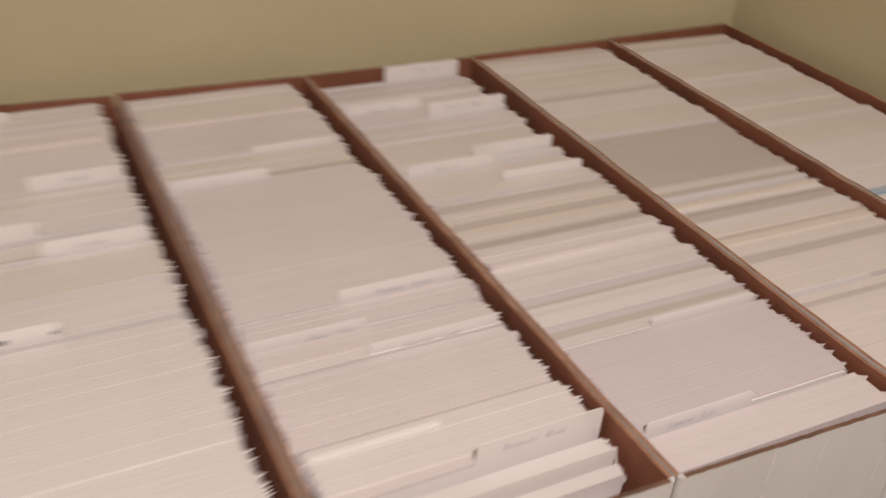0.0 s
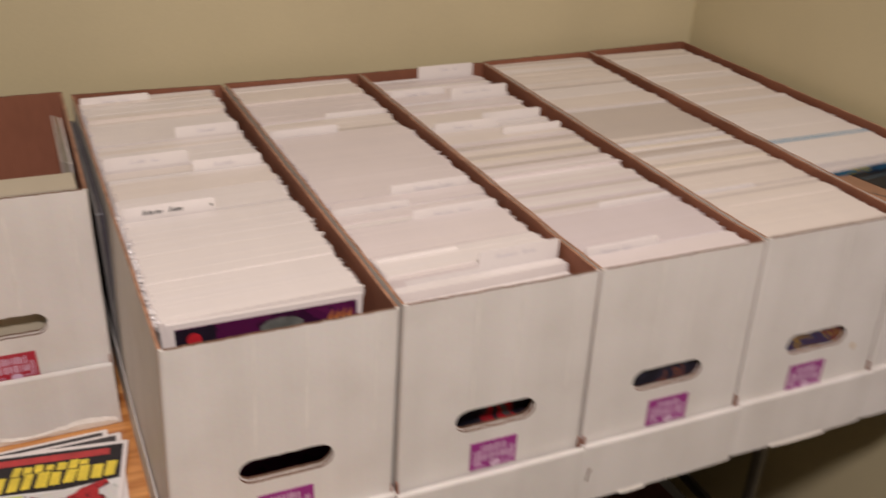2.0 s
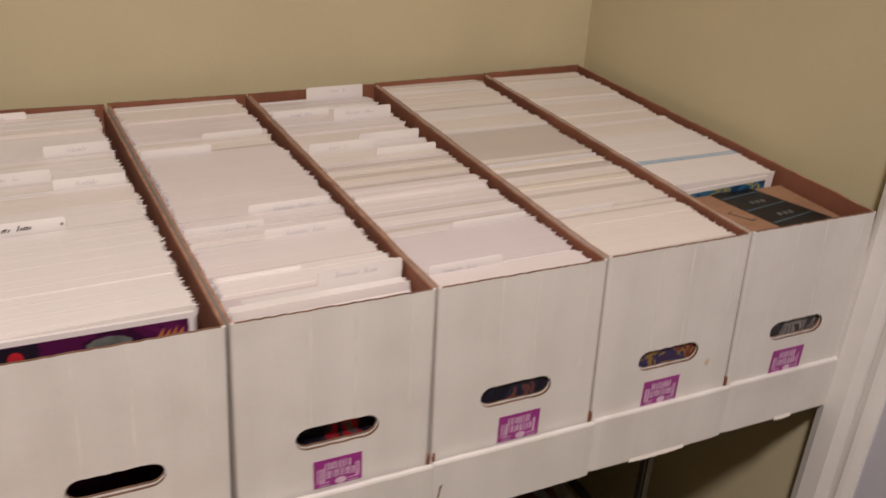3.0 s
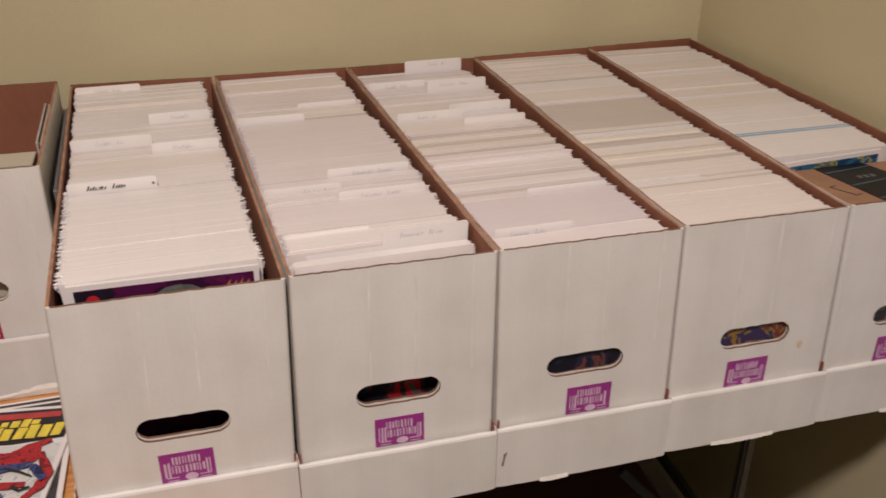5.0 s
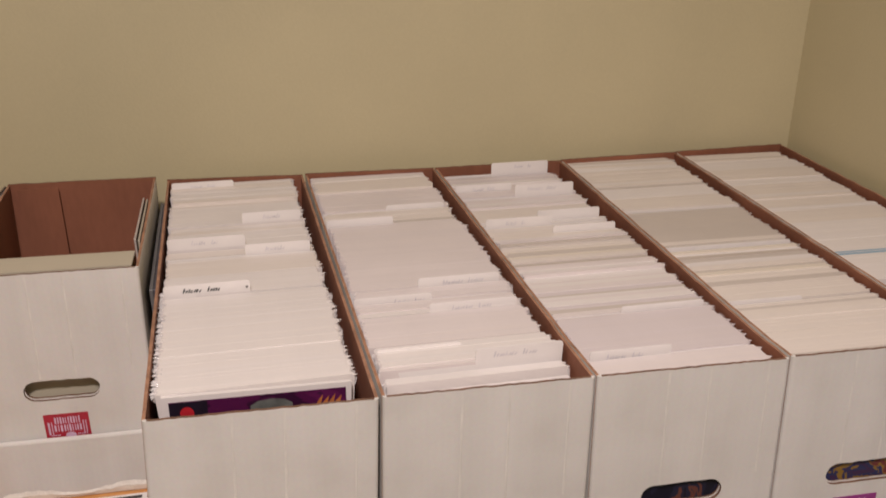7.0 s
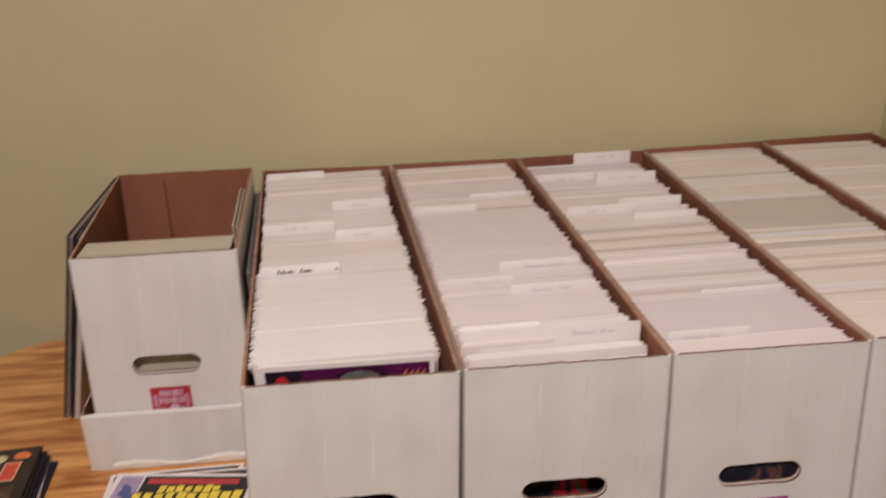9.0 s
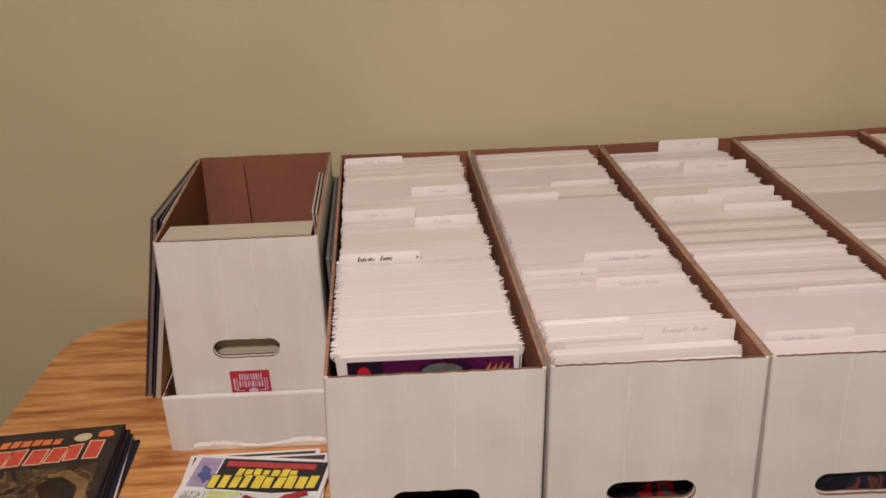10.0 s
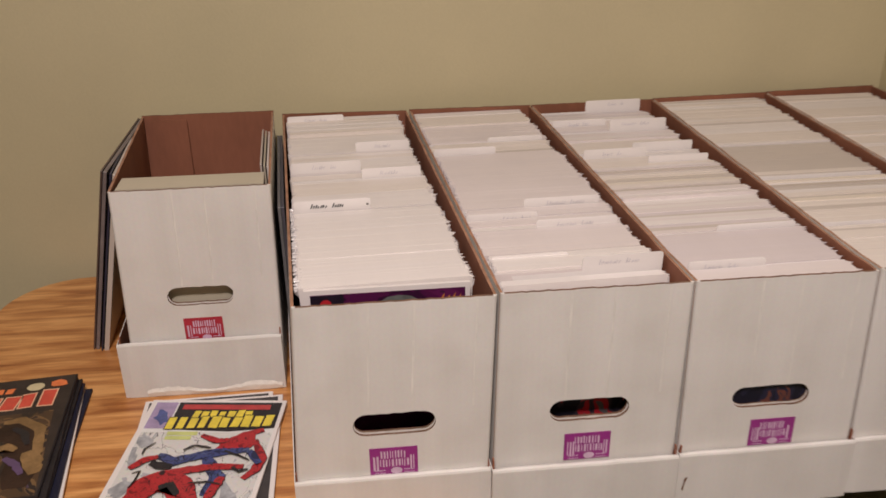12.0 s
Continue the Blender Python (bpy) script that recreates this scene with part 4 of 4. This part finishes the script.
BLACKP = surface("black_cover_print", (0.020, 0.017, 0.020), 0.45, 0.2, 50, 240, shine=0.35)
REDP = surface("red_cover_print", (0.46, 0.03, 0.032), 0.35, 0.25, 50, 240, coat=0.3)
YELP = surface("yellow_cover_print", (0.78, 0.62, 0.05), 0.35, 0.15, 50, 240, coat=0.3)
BLUEP = surface("blue_cover_print", (0.06, 0.085, 0.26), 0.35, 0.25, 50, 240, coat=0.3)
LILACP = surface("lilac_cover_print", (0.36, 0.28, 0.45), 0.35, 0.2, 50, 240, coat=0.3)
GREENP = surface("green_cover_print", (0.55, 0.60, 0.20), 0.35, 0.15, 50, 240, coat=0.3)
ORANGEP = surface("orange_cover_print", (0.80, 0.20, 0.06), 0.35, 0.15, 50, 240, coat=0.3)
CHARCOAL = surface("charcoal_cover_print", (0.052, 0.047, 0.048), 0.45, 0.25, 40, 240, shine=0.35)
BROWNP = surface("brown_cover_print", (0.036, 0.019, 0.013), 0.45, 0.35, 24, 200, shine=0.25)
TANP = surface("tan_cover_print", (0.24, 0.145, 0.062), 0.45, 0.35, 40, 200, shine=0.25)
NAVYP = surface("navy_board", (0.014, 0.015, 0.034), 0.45, 0.2, 20, 200, shine=0.25)

for cx, cy, z, rz, lab in ((-0.151, 0.149, 0.0003, 1.5, "white boarded comic with a black cover under a pile"), (-0.138, 0.134, 0.0046, 0.6, "white boarded comic with a dark cover in a pile")):
    under = lying(cx, cy, TOP + z, rz, PAPER["white"], lab, 0.0036)
    patch(under, "cover", [(-0.082, -0.128), (0.082, -0.128), (0.082, 0.128), (-0.082, 0.128)], 0.0038, CHARCOAL)
hero = lying(-0.1535, 0.1245, TOP + 0.0089, -7.5, PAPER["white"], "bagged comic with red, blue and yellow cover on a pile", 0.004, 0.186, 0.268)
ZC = 0.0043
REDART = printed("red_cover_art", [(0.0, (0.20, 0.012, 0.018)), (0.38, (0.47, 0.028, 0.034)), (0.49, (0.03, 0.010, 0.014)), (0.505, (0.47, 0.028, 0.034)), (0.60, (0.26, 0.016, 0.022)), (0.66, (0.03, 0.012, 0.016))], 62)
BLUEART = printed("blue_ink_art", [(0.0, (0.018, 0.024, 0.075)), (0.42, (0.055, 0.075, 0.22)), (0.55, (0.016, 0.018, 0.05)), (0.60, (0.09, 0.12, 0.28)), (0.66, (0.02, 0.02, 0.05))], 55)
patch(hero, "cover_ground", [(-0.086, -0.128), (0.088, -0.128), (0.088, 0.128), (-0.086, 0.128)], ZC, surface("cover_white", (0.74, 0.74, 0.72), 0.3, 0.06, 20, 200, coat=0.4))
patch(hero, "corner_box", [(-0.085, 0.068), (-0.055, 0.068), (-0.055, 0.127), (-0.085, 0.127)], ZC + 0.0003, LILACP)
patch(hero, "corner_shape", blob(-0.069, 0.094, 0.009, 0.016, 20, 3, 14, 0.35), ZC + 0.0006, BLUEP)
patch(hero, "title_ground", [(-0.053, 0.066), (0.030, 0.062), (0.088, 0.070), (0.088, 0.127), (-0.053, 0.127)], ZC + 0.0003, BLACKP)
patch(hero, "title_bar", [(-0.046, 0.1105), (0.074, 0.1105), (0.074, 0.1215), (-0.046, 0.1215)], ZC + 0.0006, REDP)


def glyphs(parent, name, material, count, x0, y0, pitch, high, z, seed, slope=0.0, rim=None):
    """A title reduced to plain slanted slabs: each is a part of its own."""
    rng = random.Random(seed)
    for k in range(count):
        x, y, w = x0 + k * pitch, y0 + slope * k, pitch * rng.uniform(0.84, 1.0)
        h, lean = high * rng.uniform(0.88, 1.15), pitch * rng.uniform(0.02, 0.22)
        w *= rng.choice((0.72, 0.84, 0.86))
        loop = [(x, y), (x + w, y + h * rng.uniform(-0.05, 0.05)), (x + w + lean, y + h), (x + lean, y + h * rng.uniform(0.94, 1.04))]
        if rim:
            mx, my = x + (w + lean) / 2, y + h / 2
            patch(parent, "letter_rim", [(mx + (px - mx) * 1.22, my + (py - my) * 1.14) for px, py in loop], z - 0.0001, rim)
        patch(parent, name, loop, z, material)


patch(hero, "art_panel", [(-0.085, -0.127), (0.087, -0.127), (0.087, 0.060), (-0.085, 0.060)], ZC + 0.0003, printed("busy_cover_art", [
    (0.0, (0.44, 0.43, 0.47)), (0.34, (0.70, 0.69, 0.66)), (0.515, (0.05, 0.05, 0.06)), (0.5205, (0.71, 0.70, 0.67)), (0.62, (0.05, 0.05, 0.06)), (0.628, (0.60, 0.60, 0.60))], 19))
glyphs(hero, "title_shape", YELP, 7, -0.028, 0.0925, 0.0118, 0.0130, ZC + 0.0007, 1, 0.0004, BLACKP)
glyphs(hero, "title_shape", YELP, 10, -0.057, 0.0665, 0.0142, 0.0225, ZC + 0.0009, 2, 0.0008, BLACKP)
note = bmesh.new()
for k in range(2):
    block(-0.050, -0.010 - 0.006 * k, 0.0535 - 0.0095 * k, 0.0610 - 0.0095 * k, ZC + 0.0006, ZC + 0.0009, bm=note)
part("note_bars", note, GREENP, hero, "small green caption bars")


def stroke(pts, wide, seed):
    """A swelling ribbon of ink along a few plan points, with uneven sides."""
    rng, fine = random.Random(seed), []
    for a, b in zip(pts, pts[1:]):
        fine += [line(a, b, j / 4) for j in range(4)]
    fine.append(pts[-1])
    one, two = [], []
    for k, (x, y) in enumerate(fine):
        p, q = fine[max(k - 1, 0)], fine[min(k + 1, len(fine) - 1)]
        ln = math.dist(p, q)
        nx, ny = (p[1] - q[1]) / ln, (q[0] - p[0]) / ln
        r = wide * (0.35 + 0.65 * math.sin(math.pi * (k + 0.6) / (len(fine) + 0.2)) ** 0.5)
        u, v = r * rng.uniform(0.8, 1.15), r * rng.uniform(0.8, 1.15)
        one.append((x + nx * u, y + ny * u))
        two.append((x - nx * v, y - ny * v))
    return one + two[::-1]


for k, (nm, mt, wide, pts) in enumerate([
        ("red_shape", REDART, 0.0065, [(0.0757, 0.0657), (0.0525, 0.0547), (0.0351, 0.0341), (0.0209, 0.0155)]),
        ("red_shape", REDART, 0.0170, [(0.0685, 0.0438), (0.0512, 0.0413), (0.0331, 0.0248)]),
        ("red_shape", REDART, 0.0060, [(0.0685, 0.0438), (0.0859, 0.0071), (0.0816, -0.0149), (0.07, -0.032)]),
        ("red_shape", REDART, 0.0050, [(0.0357, 0.0435), (0.0215, 0.041), (-0.0027, 0.0528)]),
        ("blue_shape", BLUEART, 0.0080, [(0.0656, 0.0237), (0.0136, 0.0154), (-0.0224, -0.0006), (-0.0466, 0.0117)]),
        ("blue_shape", BLUEART, 0.0090, [(0.016, 0.0064), (0.0382, -0.0281), (0.031, -0.063)]),
        ("red_shape", REDART, 0.0055, [(-0.0455, 0.0081), (-0.0606, 0.0013), (-0.0745, -0.0151)]),
        ("red_shape", REDART, 0.0070, [(0.0661, -0.0094), (0.0294, -0.0111), (-0.0003, -0.017), (-0.022, -0.0202)]),
        ("red_shape", REDART, 0.0210, [(-0.056, -0.0834), (-0.0412, -0.0476), (-0.0286, -0.0351), (-0.0037, -0.0431), (0.0164, -0.0827)]),
        ("red_shape", REDART, 0.0120, [(-0.0333, -0.1021), (-0.0131, -0.083), (0.0193, -0.1015)]),
        ("red_shape", REDART, 0.0060, [(0.0356, -0.0747), (0.0412, -0.0447), (0.0452, -0.0302)]),
        ("blue_shape", BLUEART, 0.0050, [(0.0664, 0.0205), (0.0843, -0.004)]),
        ("black_shape", BLACKP, 0.0070, [(-0.0512, -0.0053), (-0.0366, -0.0104), (-0.0219, -0.0116)]),
        ("black_shape", BLACKP, 0.0060, [(-0.026, -0.0515), (-0.0142, -0.0453), (-0.0003, -0.0633)]),
        ("black_shape", BLACKP, 0.0012, [(-0.0619, -0.0519), (-0.0593, -0.0396), (-0.0583, -0.0206), (-0.067, -0.0258)]),
        ("black_shape", BLACKP, 0.0012, [(-0.0666, 0.0102), (-0.0669, 0.0216), (-0.0571, 0.0347)]),
        ("black_shape", BLACKP, 0.0020, [(-0.0169, 0.0197), (-0.0049, 0.0291), (0.0169, 0.0246)]),
        ("black_shape", BLACKP, 0.0022, [(0.0527, -0.013), (0.0633, -0.0215), (0.0734, -0.0163)]),
        ("black_shape", BLACKP, 0.0016, [(0.0074, -0.043), (0.029, -0.0407), (0.0467, -0.0447)]),
        ("black_shape", BLACKP, 0.0018, [(0.0363, 0.0179), (0.056, 0.009), (0.071, 0.0003)])]):
    z = ZC + 0.0010 + 0.00016 * k
    if mt is not BLACKP:
        patch(hero, "black_outline", stroke([(x + 0.0006, y - 0.0008) for x, y in pts], wide + 0.0004, k), z, BLACKP)
    patch(hero, nm, stroke(pts, wide, k), z + 0.00008, mt)

for k, (x, y, rx, ry, turn) in enumerate([(-0.074, 0.040, 0.009, 0.016, 20), (-0.078, 0.004, 0.006, 0.020, 10), (-0.070, -0.052, 0.012, 0.016, -30), (-0.079, -0.092, 0.006, 0.024, 5),
                                           (0.060, -0.070, 0.010, 0.030, 8), (0.076, -0.100, 0.006, 0.022, 0)]):
    patch(hero, "grey_smudge", blob(x, y, rx, ry, turn, 70 + k, 16, 0.35), ZC + 0.0006, surface("grey_smudge_print", (0.36, 0.37, 0.39), 0.4, 0.3, 60, 240))

# second pile, thicker
pile = [(-0.404, 0.183, 4.0, NAVYP, 0.0045), (-0.402, 0.172, 8.5, PAPER["white"], 0.0040), (-0.405, 0.181, 7.5, NAVYP, 0.0042), (-0.412, 0.187, 6.0, BLACKP, 0.0042), (-0.414, 0.183, 7.0, BLACKP, 0.0040)]
z = TOP + 0.0003
for cx, cy, rz, mt, th in pile:
    lying(cx, cy, z, rz, mt, "dark comic in a pile on the oak table", th)
    z += th + 0.0003
tops = lying(-0.4189, 0.1885, z, 5.3, BLACKP, "bagged comic with a dark cover and orange title on a pile", 0.004, 0.176, 0.266)
patch(tops, "cover_ground", [(-0.086, -0.130), (0.086, -0.130), (0.086, 0.131), (-0.086, 0.131)], 0.0043, surface("sooty_cover", (0.042, 0.031, 0.027), 0.45, 0.3, 24, 200, shine=0.25))
patch(tops, "art_panel", [(-0.084, -0.128), (0.084, -0.128), (0.072, 0.046), (-0.084, 0.046)], 0.0045, printed("murky_cover_art", [
    (0.0, (0.032, 0.022, 0.018)), (0.42, (0.080, 0.046, 0.026)), (0.52, (0.18, 0.105, 0.050)), (0.57, (0.030, 0.020, 0.020)), (0.66, (0.09, 0.06, 0.10))], 24))
glyphs(tops, "title_shape", surface("scarlet_print", (0.62, 0.07, 0.045), 0.35, 0.15, 50, 240, coat=0.3), 6, -0.076, 0.0555, 0.0250, 0.031, 0.0048, 5, 0.001,
       surface("peach_print", (0.78, 0.46, 0.30), 0.35, 0.1, 50, 240, coat=0.3))
glyphs(tops, "overline_shape", ORANGEP, 6, -0.072, 0.098, 0.0140, 0.013, 0.0048, 6)
patch(tops, "pale_disc", blob(0.037, 0.1085, 0.012, 0.0095, 0, 31, 18, 0.04), 0.0049, surface("pale_disc_print", (0.60, 0.52, 0.32), 0.35, 0.1, 40, 200))
patch(tops, "orange_mark", blob(0.067, 0.1125, 0.012, 0.008, 0, 32, 12, 0.2), 0.0049, ORANGEP)
for k, (nm, mt, wide, pts) in enumerate([
        ("brown_shape", BROWNP, 0.0220, [(0.0114, 0.0159), (0.0413, -0.0054), (0.0569, -0.0511), (0.0574, -0.1115)]),
        ("tan_shape", TANP, 0.0070, [(0.0142, 0.0279), (0.0364, 0.0297), (0.0638, 0.0045), (0.0703, -0.0448), (0.0603, -0.0608)]),
        ("tan_shape", TANP, 0.0120, [(0.0576, -0.0421), (0.0683, -0.067), (0.0753, -0.0882)]),
        ("plum_shape", surface("plum_cover_print", (0.10, 0.055, 0.14), 0.35, 0.2, 50, 240, coat=0.3), 0.0050, [(0.0327, -0.0503), (0.0499, -0.0674), (0.0595, -0.0869)]),
        ("black_shape", BLACKP, 0.0050, [(0.0291, 0.0121), (0.046, -0.0015), (0.0544, -0.0274)]),
        ("tan_shape", TANP, 0.0060, [(0.018, -0.0335), (0.0298, -0.0267), (0.0429, -0.0366)])]):
    patch(tops, nm, stroke(pts, wide, 50 + k), 0.0047 + 0.0002 * k, mt)
